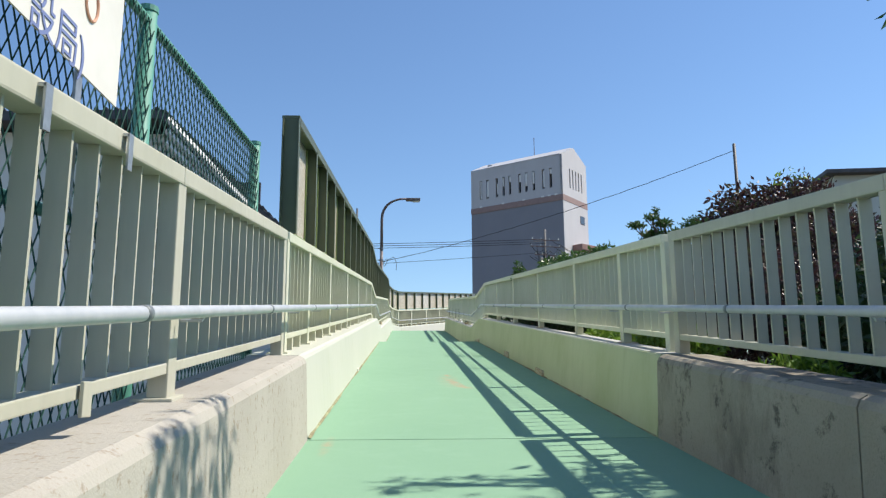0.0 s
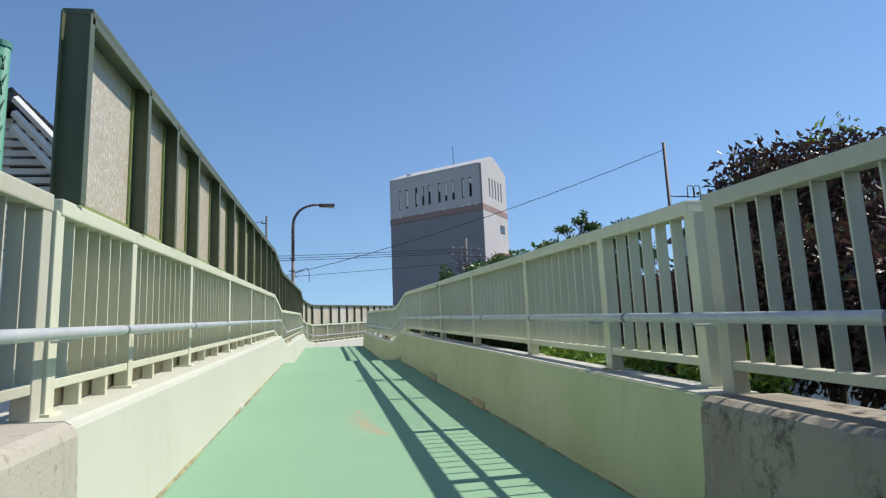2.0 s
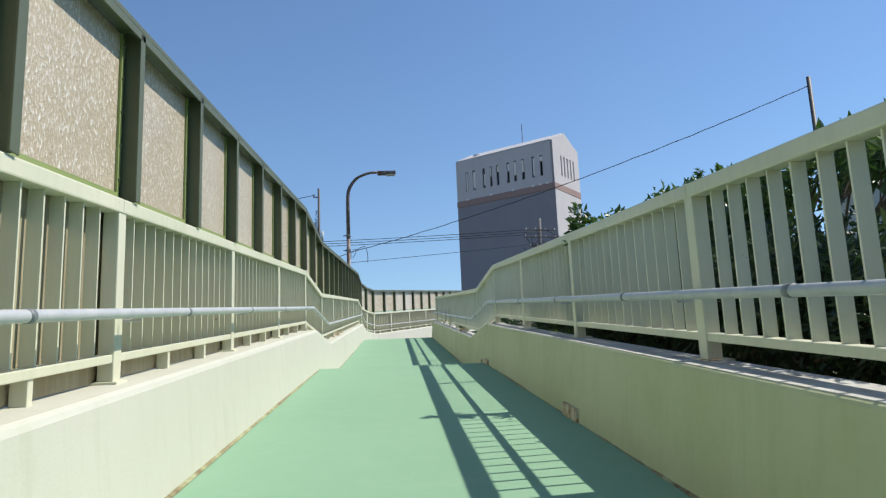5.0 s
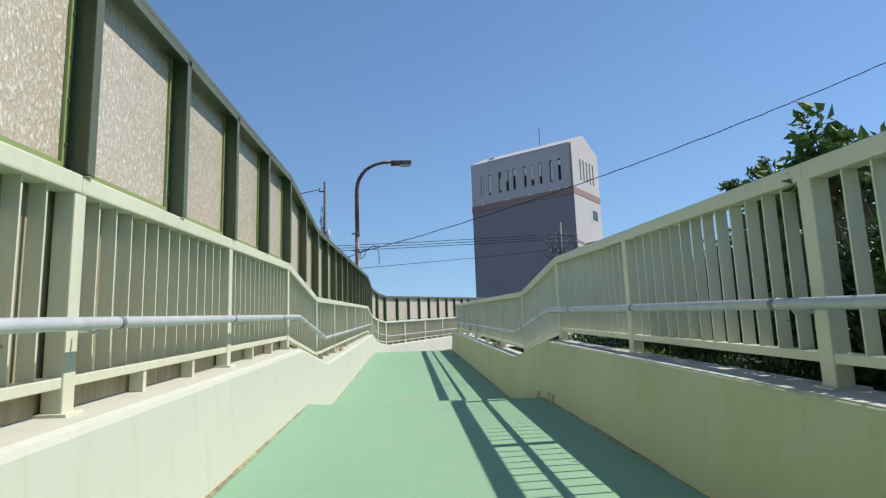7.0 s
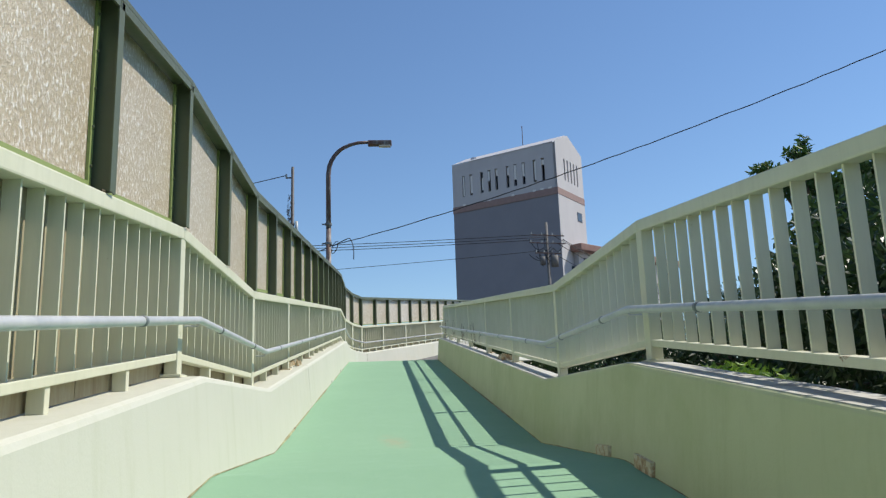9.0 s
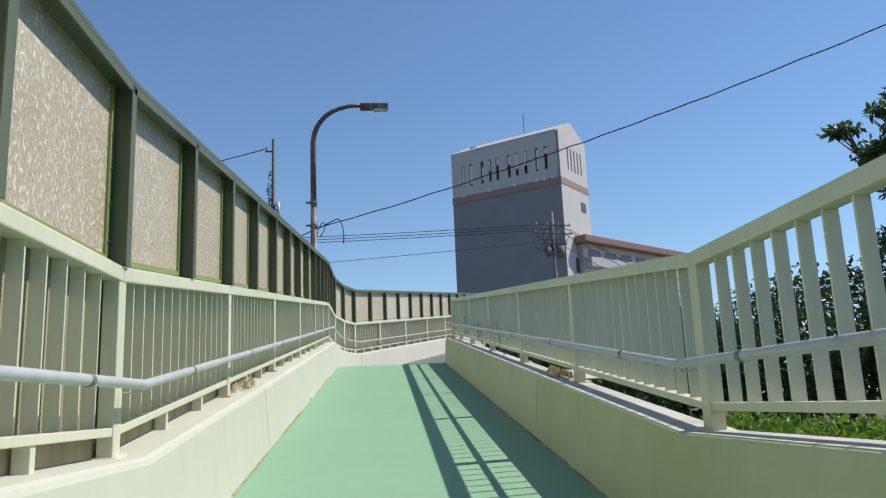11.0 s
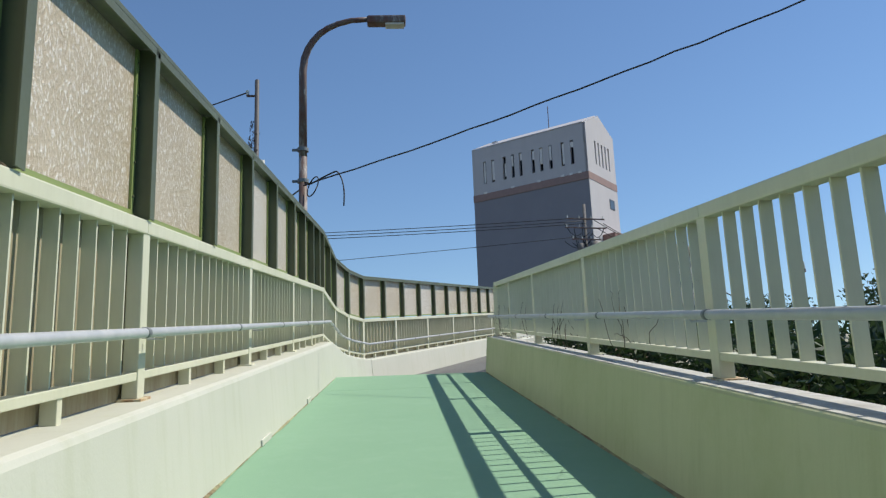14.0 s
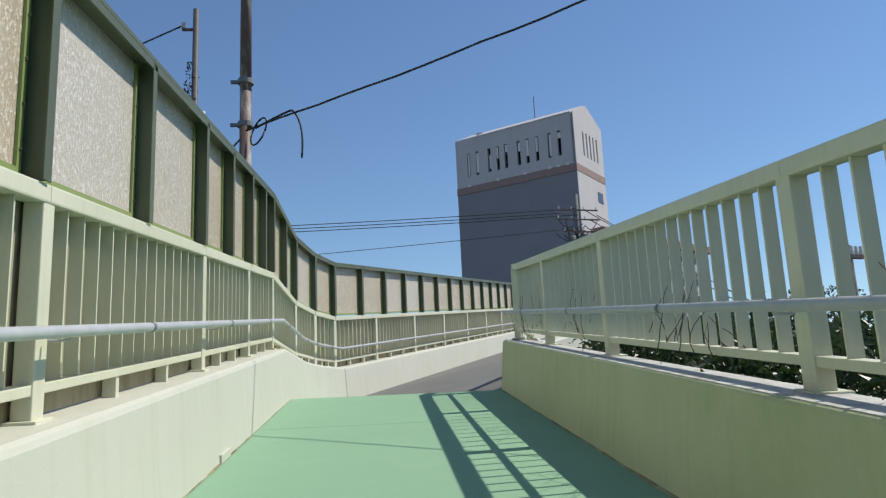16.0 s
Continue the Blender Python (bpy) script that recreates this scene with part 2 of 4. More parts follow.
pole_steel = pole_steel.colour(pole_steel.ramp(_n, (0.36, (0.30, 0.30, 0.30)), (0.44, (0.13, 0.10, 0.09)), (0.60, (0.13, 0.055, 0.04)), (0.72, (0.09, 0.035, 0.03)))).m
pole_concrete = Mat("utility_pole_concrete", 0.85).world_co()
pole_concrete = pole_concrete.colour(pole_concrete.ramp(pole_concrete.noise(4, 5), (0.3, (0.13, 0.125, 0.12)), (0.7, (0.20, 0.19, 0.18)))).m
cable_black = Mat("black_cable", 0.6).colour((0.018, 0.018, 0.02)).m
lamp_glass = Mat("clouded_lamp_lens", 0.3).colour((0.55, 0.55, 0.5)).m
soil = Mat("dry_soil", 0.95).world_co()
_n = soil.noise(7, 8, 0.75)
soil = soil.colour(soil.ramp(_n, (0.3, (0.06, 0.05, 0.035)), (0.55, (0.11, 0.09, 0.055)), (0.75, (0.07, 0.085, 0.035)))).bump(_n, 0.6, 0.05).m
bark = Mat("grey_brown_bark", 0.9).world_co()
_n = bark.noise(18, 6, 0.7, bark.stretch(2, 2, 0.4))
bark = bark.colour(bark.ramp(_n, (0.3, (0.07, 0.05, 0.035)), (0.7, (0.17, 0.135, 0.10)))).bump(_n, 0.6, 0.02).m


def leaf_material(name, a, b, c):
    k = Mat(name, 0.42)
    k.colour(k.ramp(k.island(), (0.0, a), (0.5, b), (1.0, c)))
    tr = k.t.nodes.new("ShaderNodeBsdfTranslucent")
    k.t.links.new(k.b.inputs["Base Color"].links[0].from_socket, tr.inputs[0])
    mx = k.t.nodes.new("ShaderNodeMixShader")
    mx.inputs[0].default_value = 0.28
    k.t.links.new(k.b.outputs[0], mx.inputs[1])
    k.t.links.new(tr.outputs[0], mx.inputs[2])
    k.t.links.new(mx.outputs[0], k.t.nodes["Material Output"].inputs[0])
    return k.m


leaf_green = leaf_material("green_leaves", (0.035, 0.085, 0.02), (0.06, 0.13, 0.03), (0.10, 0.17, 0.04))
leaf_fresh = leaf_material("fresh_yellow_green_leaves", (0.10, 0.20, 0.025), (0.17, 0.30, 0.04), (0.24, 0.36, 0.05))
leaf_red = leaf_material("purple_red_leaves", (0.035, 0.022, 0.026), (0.075, 0.03, 0.032), (0.055, 0.07, 0.03))
leaf_dark = leaf_material("dark_green_leaves", (0.018, 0.045, 0.016), (0.03, 0.065, 0.02), (0.05, 0.09, 0.03))
vine_brown = Mat("dry_brown_vine", 0.9).colour((0.085, 0.065, 0.045)).m


# ------------------------------------------------------------------ mesh helpers
def link_mesh(name, verts, faces, material, smooth=False):
    me = bpy.data.meshes.new(name)
    me.from_pydata([tuple(v) for v in verts], [], [tuple(f) for f in faces])
    me.materials.append(material)
    me.validate()
    me.update()
    if smooth:
        me.polygons.foreach_set("use_smooth", [True] * len(me.polygons))
    return new(name, me)


def thing(name, label, category, group="", loc=(0, 0, 0), rz=0.0, kind=""):
    e = new(name)
    e.empty_display_size = 0.2
    e.matrix_basis = pose(*loc, 0, 0, rz)
    return tagged(e, label, category, group, kind)


def part(name, bm, material, parent=None, label="", smooth=False):
    me = bpy.data.meshes.new(name)
    bmesh.ops.recalc_face_normals(bm, faces=bm.faces)
    bm.to_mesh(me)
    bm.free()
    me.materials.append(material)
    if smooth:
        me.polygons.foreach_set("use_smooth", [True] * len(me.polygons))
    ob = new(name, me)
    if parent:
        ob.parent = parent
    return tagged(ob, label)


def shared(name, me, parent, loc, rz=0.0):
    ob = new(name, me)
    ob.parent = parent
    ob.matrix_basis = pose(*loc, 0, 0, rz)
    return ob


def box(bm, x0, x1, y0, y1, z0, z1, bevel=0.0, shear=0.0):
    """A box; shear lifts it by that much per metre of x. Bevelled along all edges."""
    vs = [bm.verts.new((x, y, z + shear * x)) for x in (x0, x1) for y in (y0, y1) for z in (z0, z1)]
    fs = [bm.faces.new([vs[i] for i in q]) for q in
          ((0, 1, 3, 2), (4, 6, 7, 5), (0, 4, 5, 1), (2, 3, 7, 6), (0, 2, 6, 4), (1, 5, 7, 3))]
    if bevel:
        es = list({e for f in fs for e in f.edges})
        bmesh.ops.bevel(bm, geom=es, offset=bevel, segments=2, profile=0.6, affect="EDGES")
    return bm


def boxm(x0, x1, y0, y1, z0, z1, bevel=0.0, shear=0.0):
    return box(bmesh.new(), x0, x1, y0, y1, z0, z1, bevel, shear)


def tube(bm, pts, r, sides=10, r2=None, across=None):
    """A round tube through points, with capped ends; r2: radius at the far end; across: a way square to a flat curve."""
    pts = [Vector(p) for p in pts]
    rings = []
    for i, p in enumerate(pts):
        d = (pts[min(i + 1, len(pts) - 1)] - pts[max(i - 1, 0)]).normalized()
        a = d.cross(Vector((0, 0, 1))) if abs(d.z) < 0.95 else d.cross(Vector((1, 0, 0)))
        a = Vector(across) if across else a.normalized()
        b = d.cross(a)
        rad = r if r2 is None else r + (r2 - r) * i / (len(pts) - 1)
        rings.append([bm.verts.new(p + rad * (math.cos(k) * a + math.sin(k) * b))
                      for k in [2 * math.pi * j / sides for j in range(sides)]])
    for q, w in zip(rings, rings[1:]):
        for j in range(sides):
            bm.faces.new((q[j], q[(j + 1) % sides], w[(j + 1) % sides], w[j]))
    bm.faces.new(rings[0][::-1])
    bm.faces.new(rings[-1])
    return bm


def sweep(path, profile, name, material, smooth=False):
    """A closed profile of (outward, up) carried along path points (x, y, z, nx, ny); stays upright."""
    verts, faces = [], []
    n = len(profile)
    for x, y, z, nx, ny in path:
        verts += [(x + nx * o, y + ny * o, z + u) for o, u in profile]
    for i in range(len(path) - 1):
        for j in range(n):
            a, b = i * n + j, i * n + (j + 1) % n
            faces.append((a, b, b + n, a + n))
    faces.append(tuple(range(n))[::-1])
    faces.append(tuple((len(path) - 1) * n + j for j in range(n)))
    ob = link_mesh(name, verts, faces, material, smooth)
    bm = bmesh.new()
    bm.from_mesh(ob.data)
    bmesh.ops.recalc_face_normals(bm, faces=bm.faces)
    bm.to_mesh(ob.data)
    bm.free()
    return ob


# ------------------------------------------------------------------ the plan
SLOPE = 0.1186
Y0, Y1, Y2, Y3 = 5.42, 19.07, 21.60, 35.55          # wall joint, first landing, second landing
WIDTH = 2.40
HEAD = radians(20.5)                                 # the upper ramp turns right by this
WALL_H, RAIL_H = 0.57, 1.460


def ramp_z(y):
    if y < Y1:
        return SLOPE * y
    if y < Y2:
        return SLOPE * Y1
    return SLOPE * (Y1 + min(y, Y3) - Y2)


TOP = ramp_z(Y3)
DIR3 = Vector((math.sin(HEAD), math.cos(HEAD), 0))
OUT3 = Vector((-math.cos(HEAD), math.sin(HEAD), 0))
LEFT3 = Vector((0.42, 40.0, TOP))                    # foot of the wall where the upper ramp begins
RIGHT3 = Vector((WIDTH, Y3, TOP))
S3 = 0.1165


def station(side, y):
    """Foot of the wall at y on the first ramps, with the outward way."""
    return (0.0 if side < 0 else WIDTH, y, ramp_z(y), side, 0.0)


def upper(side, d, gap=3.5):
    """Foot of the wall d metres up the upper ramp."""
    p = LEFT3 + DIR3 * d
    if side > 0:
        p = p - OUT3 * gap
    p.z = TOP + max(d, 0) * S3
    n = OUT3 if side < 0 else -OUT3
    return (p.x, p.y, p.z, n.x, n.y)


bend_left = [(0.0, Y3, TOP, -1, 0), (0.0, 37.9, TOP, -1, 0), (0.05, 38.5, TOP, -0.995, 0.10), (0.16, 39.15, TOP, -0.975, 0.22),
             (0.42, 40.0, TOP, OUT3.x, OUT3.y)]

# ground around
ground = link_mesh("ground", [(-900, -900, -0.6), (900, -900, -0.6), (900, 900, -0.6), (-900, 900, -0.6)], [(0, 1, 2, 3)], soil)
tagged(ground, "dry bare soil ground around the ramp", "ground", kind="structure")


def slab(name, x0, x1, ys, material, label, thick=0.28):
    v, f = [], []
    for y in ys:
        z = ramp_z(y)
        v += [(x0, y, z), (x1, y, z), (x1, y, z - thick), (x0, y, z - thick)]
    for i in range(len(ys) - 1):
        a = 4 * i
        f += [(a, a + 1, a + 5, a + 4), (a + 1, a + 2, a + 6, a + 5), (a + 2, a + 3, a + 7, a + 6), (a + 3, a, a + 4, a + 7)]
    f += [(3, 2, 1, 0), tuple(4 * (len(ys) - 1) + k for k in range(4))]
    return tagged(link_mesh(name, v, f, material), label, "floor", kind="structure")


slab("floor_lower", -0.02, WIDTH + 0.02, [-7.0, Y0 - 0.008], floor_green, "green resin-coated ramp floor with a worn joint")
slab("floor_ramp_1", -0.02, WIDTH + 0.02, [Y0 + 0.008, Y1 - 0.35, Y1, Y2, Y2 + 0.3, 33.2], floor_green, "green resin-coated ramp floor rising to a landing")
slab("floor_ramp_2", -0.02, WIDTH + 0.02, [33.208, Y3], floor_green, "green resin-coated floor at the head of the ramp")
slab("joint_filler", 0.0, WIDTH, [Y0 - 0.05, Y0 + 0.05], dark_gap, "dark expansion joint across the floor").location.z = -0.012
p_l, p_r = upper(-1, 0), RIGHT3
land = [(-0.02, Y3, TOP), (WIDTH, Y3, TOP), (WIDTH + 0.28, Y3 + 0.75, TOP), (LEFT3.x, LEFT3.y, TOP), (0.14, 39.15, TOP), (0.03, 38.5, TOP), (-0.02, 37.9, TOP)]
lv = land + [(x, y, z - 0.28) for x, y, z in land]
nl = len(land)
tagged(link_mesh("floor_landing", lv, [tuple(range(nl)), tuple(range(2 * nl - 1, nl - 1, -1))] +
                 [(i, i + nl, (i + 1) % nl + nl, (i + 1) % nl) for i in range(nl)], floor_green),
       "green resin-coated landing where the ramp turns", "floor", kind="structure")
a0, a1 = upper(-1, 0), upper(-1, 34)
b0, b1 = (WIDTH + 0.28, Y3 + 0.75, TOP), upper(1, 34)
av = [a0[:3], b0, b1[:3], a1[:3]]
tagged(link_mesh("floor_upper_ramp", av + [(x, y, z - 0.28) for x, y, z in av],
                 [(0, 1, 2, 3), (7, 6, 5, 4), (0, 4, 5, 1), (1, 5, 6, 2), (2, 6, 7, 3), (3, 7, 4, 0)], asphalt),
       "grey asphalt floor of the upper ramp", "floor", kind="structure")

# low walls: slightly battered, top edge rounded
prof = [(-0.0, -0.30), (0.0, 0.0), (0.045, WALL_H - 0.035), (0.055, WALL_H - 0.012), (0.078, WALL_H), (0.44, WALL_H), (0.46, WALL_H - 0.02), (0.46, -0.95), (0.1, -0.95)]
prof_r = [(-0.0, -0.30), (0.0, 0.0), (0.05, WALL_H - 0.02), (0.055, WALL_H - 0.006), (0.064, WALL_H), (0.31, WALL_H), (0.32, WALL_H - 0.01), (0.32, -0.95), (0.1, -0.95)]
prof_coping = [(0.066, WALL_H - 0.004), (0.066, WALL_H + 0.004), (0.308, WALL_H + 0.004), (0.308, WALL_H - 0.004)]
prof_c = [(-0.0, -0.30), (0.0, 0.0), (0.02, WALL_H - 0.05), (0.035, WALL_H - 0.018), (0.07, WALL_H), (0.385, WALL_H), (0.405, WALL_H - 0.02), (0.405, -1.2), (0.1, -1.2)]
CUT = 25.04
for side, tag in ((-1, "left"), (1, "right")):
    seam = -3.1 if side < 0 else 3.0
    # the right side takes the concrete copy with shade in its base colour
    w = sweep([station(side, y) for y in (-7.0, seam - 0.006)], prof_c, "wall_concrete", concrete if side < 0 else shaded_stained_concrete)
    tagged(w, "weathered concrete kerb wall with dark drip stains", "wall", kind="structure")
    w = sweep([station(side, y) for y in (seam + 0.006, Y0 - 0.016)], prof_c, "wall_concrete", concrete if side < 0 else shaded_stained_concrete)
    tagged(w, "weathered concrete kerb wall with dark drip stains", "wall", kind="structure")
    w = sweep([station(side, y) for y in (Y0 + 0.01, Y1, Y2, CUT - 0.007)], prof if side < 0 else prof_r, "wall_painted", wall_paint if side < 0 else wall_paint_right)
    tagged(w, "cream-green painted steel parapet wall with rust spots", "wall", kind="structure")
    if side < 0:
        path = [station(side, CUT + 0.007)] + bend_left + [upper(-1, 0.012)]
        w = sweep(path, prof, "wall_painted", wall_paint)
        tagged(w, "cream-green painted steel parapet wall bending with the ramp", "wall", kind="structure")
        w = sweep([upper(-1, d) for d in (0.03, 14.0)], prof, "wall_painted", wall_paint)
        tagged(w, "cream-green painted parapet wall of the upper ramp", "wall", kind="structure")
        w = sweep([upper(-1, d) for d in (14.012, 34.0)], prof, "wall_painted", wall_paint)
        tagged(w, "cream-green painted parapet wall of the upper ramp", "wall", kind="structure")
    else:
        w = sweep([station(side, CUT + 0.007), station(side, Y3 - 0.02)], prof_r, "wall_painted", wall_paint_right)
        tagged(w, "cream-green painted steel parapet wall with darker green streaks", "wall", kind="structure")
        n3 = (-OUT3.x, -OUT3.y)
        q = upper(1, 34)
        w = sweep([(WIDTH, Y3, TOP, *n3), (WIDTH + 0.28, Y3 + 0.75, TOP, *n3), q], prof, "wall_painted", wall_paint)
        tagged(w, "cream-green painted parapet wall of the upper ramp", "wall", kind="structure")


for ya, yb in (((Y0 + 0.02), Y1), (Y1, Y2), (Y2, CUT - 0.01), (CUT + 0.01, Y3 - 0.03)):
    tagged(sweep([station(1, ya), station(1, yb)], prof_coping, "trim_coping", coping_grey), "pale grey coping strip on the parapet", "trim", kind="structure")


# ------------------------------------------------------------------ railings
def slat_mesh(shear, h0, h1, deep, coat, cache={}):
    """An upright flat bar, its ends cut along the slope; x along the rail, y outwards."""
    key = (round(shear, 4), h0, h1, deep, coat.name)
    if key not in cache:
        bm = boxm(-0.006, 0.006, 0.0555 - deep / 2, 0.0555 + deep / 2, h0, h1, 0.0, shear)
        me = bpy.data.meshes.new("slat")
        bmesh.ops.recalc_face_normals(bm, faces=bm.faces)
        bm.to_mesh(me)
        bm.free()
        me.materials.append(coat)
        cache[key] = me
    return cache[key]


def railing(p, q, side, end_post=False, stubs=True, last_gap=0.0, deep=0.06, off=0.195, coat=paint):
    """One bay of railing between two wall feet p and q (x, y, z). Local x runs along the bay, y outwards."""
    a, b = Vector(p), Vector(q)
    d = b - a
    length = math.hypot(d.x, d.y)
    sl = d.z / length
    yaw = math.degrees(math.atan2(d.y, d.x))
    s = 1 if side < 0 else -1                         # local +y is left of the way
    label = "pale green painted steel railing bay with upright flat bars" if coat == paint else "weathered grey-green painted steel railing bay above a concrete kerb"
    t = thing("railing", label, "railing",
              "railing bays along the ramp", (a.x, a.y, a.z), yaw)
    y = lambda v0, v1: (min(s * (off + v0), s * (off + v1)), max(s * (off + v0), s * (off + v1)))
    L = length - last_gap
    part("top_rail", boxm(-0.002, L - 0.003, *y(0.0, 0.09), RAIL_H - 0.072, RAIL_H, 0.008, sl), coat, t)
    part("bottom_rail", boxm(0.05, L - 0.05, *y(0.012, 0.085), 0.668, 0.708, 0.005, sl), coat, t)
    part("post", boxm(-0.05, 0.05, *y(0.006, 0.082), WALL_H - 0.003 + (0.05 * sl), RAIL_H - 0.06, 0.006, 0.0), coat, t)
    if end_post:
        part("post", boxm(L - 0.1, L, *y(0.006, 0.082), WALL_H + sl * L - 0.012, RAIL_H - 0.06 + sl * L, 0.006, 0.0), coat, t)
    n = max(2, round((length - 0.1) / 0.181))
    me = slat_mesh(sl, 0.69, RAIL_H - 0.06, deep, coat)
    for i in range(1, n):
        u = 0.05 + (L - 0.1) * i / n
        ob = shared("slat", me, t, (u, s * off if s > 0 else s * off - 0.111, sl * u), random.uniform(-1.6, 1.6))
    if stubs:
        for k in (0.34, 0.67):
            u = L * k
            part("stub", boxm(u - 0.022, u + 0.022, *y(0.02, 0.085), WALL_H - 0.004 + sl * u, 0.675 + sl * u, 0.004), coat, t)
    # base plate
    part("base_plate", boxm(-0.075, 0.075, *y(-0.02, 0.13), WALL_H - 0.006, WALL_H + 0.012, 0.004, sl), *((rusty, t, "rusty base plate") if random.random() < 0.25 else (coat, t)))
    return t


LEFT_Y = [Y0 + 0.22, 6.91, 8.82, 11.35, 13.94, 16.44, Y1, Y2, 24.2, 26.8, 29.5, 32.1, 33.95, Y3]
RIGHT_Y = [Y0 + 0.27, 6.91, 8.80, 11.30, 13.96, 16.52, Y1, Y2, 24.2, 26.72, 29.3, 31.85, 33.85, Y3]
LOW_Y = [-6.9, -4.6, -2.3, 0.35, 2.95, Y0 + 0.12]


def foot(side, y):
    return station(side, y)[:3]


for ys, side in ((LEFT_Y, -1), (RIGHT_Y, 1)):
    for ya, yb in zip(ys, ys[1:]):
        railing(foot(side, ya), foot(side, yb), side, end_post=(yb == Y3 and side > 0), stubs=side < 0)
for side in (-1, 1):
    for ya, yb in zip(LOW_Y, LOW_Y[1:]):
        last = yb == LOW_Y[-1]
        railing(foot(side, ya), foot(side, yb), side, end_post=last, stubs=False, coat=weathered_paint)
lf = [(0.0, Y3, TOP), (0.0, 37.9, TOP), (0.16, 39.15, TOP), (0.42, 40.0, TOP)]
for a, b in zip(lf, lf[1:]):
    railing(a, b, -1)
UP_D = [0.0] + [2.0 + 2.45 * i for i in range(13)]
for da, db in zip(UP_D, UP_D[1:]):
    railing(upper(-1, da)[:3], upper(-1, db)[:3], -1)
rr = [(WIDTH, Y3, TOP), (WIDTH + 0.28, Y3 + 0.75, TOP)]
q34 = Vector(upper(1, 34)[:3])
r0 = Vector(rr[1])
railing(rr[0], rr[1], 1, stubs=False)
for i in range(8):
    railing(tuple(r0.lerp(q34, i / 12)), tuple(r0.lerp(q34, (i + 1) / 12)), 1, stubs=False)


# ------------------------------------------------------------------ screens above the left railing
dirt = random.Random(21)


def screen(p, q, end=False):
    """One bay of the wind screen: channel post, top beam, resin sheet in a frame, and the stained board below it."""
    a, b = Vector(p), Vector(q)
    d = b - a
    L = math.hypot(d.x, d.y)
    sl = d.z / L
    t = thing("wind_screen", "dark green steel frame holding a clouded resin sheet above the railing", "wind screen",
              "wind screen bays", (a.x, a.y, a.z), math.degrees(math.atan2(d.y, d.x)))
    f, r = 0.180, 0.30                                # front and rear of the frame
    top = 2.42
    part("top_beam", boxm(-0.001, L - 0.002, f, r + 0.02, top - 0.03, top, 0.004, sl), frame_green, t)
    part("top_lip", boxm(0.0, L - 0.002, f, f + 0.012, top - 0.075, top - 0.032, 0.0, sl), frame_green, t)
    bm = boxm(-0.004, 0.004, f + 0.01, r, RAIL_H + 0.004, top - 0.034, 0.0)
    box(bm, -0.035, 0.035, f, f + 0.009, RAIL_H + 0.004, top - 0.036, 0.002)
    box(bm, -0.05, 0.05, r, r + 0.009, RAIL_H + 0.004, top - 0.036, 0.002)
    part("screen_post", bm, frame_green, t)
    if end:
        bm = boxm(L - 0.008, L, f + 0.01, r, RAIL_H + 0.004 + sl * L, top - 0.034 + sl * L, 0.0)
        box(bm, L - 0.07, L, f, f + 0.009, RAIL_H + 0.004 + sl * L, top - 0.036 + sl * L, 0.002)
        part("screen_post", bm, frame_green, t)
    s0, s1 = 0.03, L - 0.03
    part("sheet", boxm(s0, s1, r - 0.02, r - 0.012, RAIL_H + 0.02, top - 0.05, 0.0, sl), sheet, t, "clouded crazed resin sheet")
    bm = boxm(s0, s0 + 0.035, r - 0.034, r - 0.0215, RAIL_H + 0.02, top - 0.05, 0.0, sl)
    box(bm, s1 - 0.035, s1, r - 0.034, r - 0.0215, RAIL_H + 0.02, top - 0.05, 0.0, sl)
    box(bm, s0 + 0.035, s1 - 0.035, r - 0.034, r - 0.0215, RAIL_H + 0.02, RAIL_H + 0.05, 0.0, sl)
    part("sheet_frame", bm, mossy_frame, t, "moss-tinged sheet frame")
    for k in range(5):
        for u in (s0 + 0.018, s1 - 0.018):
            z = RAIL_H + 0.12 + 0.18 * k + sl * u
            bm = bmesh.new()
            bmesh.ops.create_cone(bm, cap_ends=True, segments=6, radius1=0.008, radius2=0.006, depth=0.008,
                                  matrix=Matrix.Translation((u, r - 0.038, z)) @ Matrix.Rotation(math.pi / 2, 4, "X"))
            part("bolt", bm, frame_green, t)
    for _ in range(dirt.choice((0, 1, 1, 2))):
        u = dirt.choice((0.05, L - 0.06)) + dirt.uniform(-0.03, 0.05)
        bm = bmesh.new()
        bmesh.ops.create_icosphere(bm, subdivisions=1, radius=dirt.uniform(0.013, 0.022),
                                   matrix=Matrix.Translation((u, 0.225 + dirt.uniform(-0.015, 0.02), RAIL_H + 0.005 + sl * u)) @ Matrix.Diagonal((1.8, 0.9, 0.75, 1)))
        for v in bm.verts:
            v.co += Vector((dirt.uniform(-1, 1), dirt.uniform(-1, 1), dirt.uniform(-1, 1))) * 0.004
        part("dirt", bm, soil, t, "clump of dark dirt and moss")
    part("lower_board", boxm(0.004, L - 0.004, 0.292, 0.300, 0.575, RAIL_H - 0.003, 0.0, sl), old_board, t, "stained beige board behind the bars")
    return t


SCREEN_Y = [5.85, 7.05, 7.97, 8.93, 10.22, 11.50, 12.75, 13.97, 15.22, 16.49, 17.78, Y1, 20.33, Y2, 22.9, 24.2, 25.45, 26.80,
            28.15, 29.42, 30.72, 32.05, 33.05, 34.05, 34.9, Y3]
for ya, yb in zip(SCREEN_Y, SCREEN_Y[1:]):
    screen(foot(-1, ya), foot(-1, yb))
lf2 = [(0.0, Y3, TOP), (0.0, 36.7, TOP), (0.0, 37.9, TOP), (0.16, 39.15, TOP), (0.42, 40.0, TOP)]
for a, b in zip(lf2, lf2[1:]):
    screen(a, b)
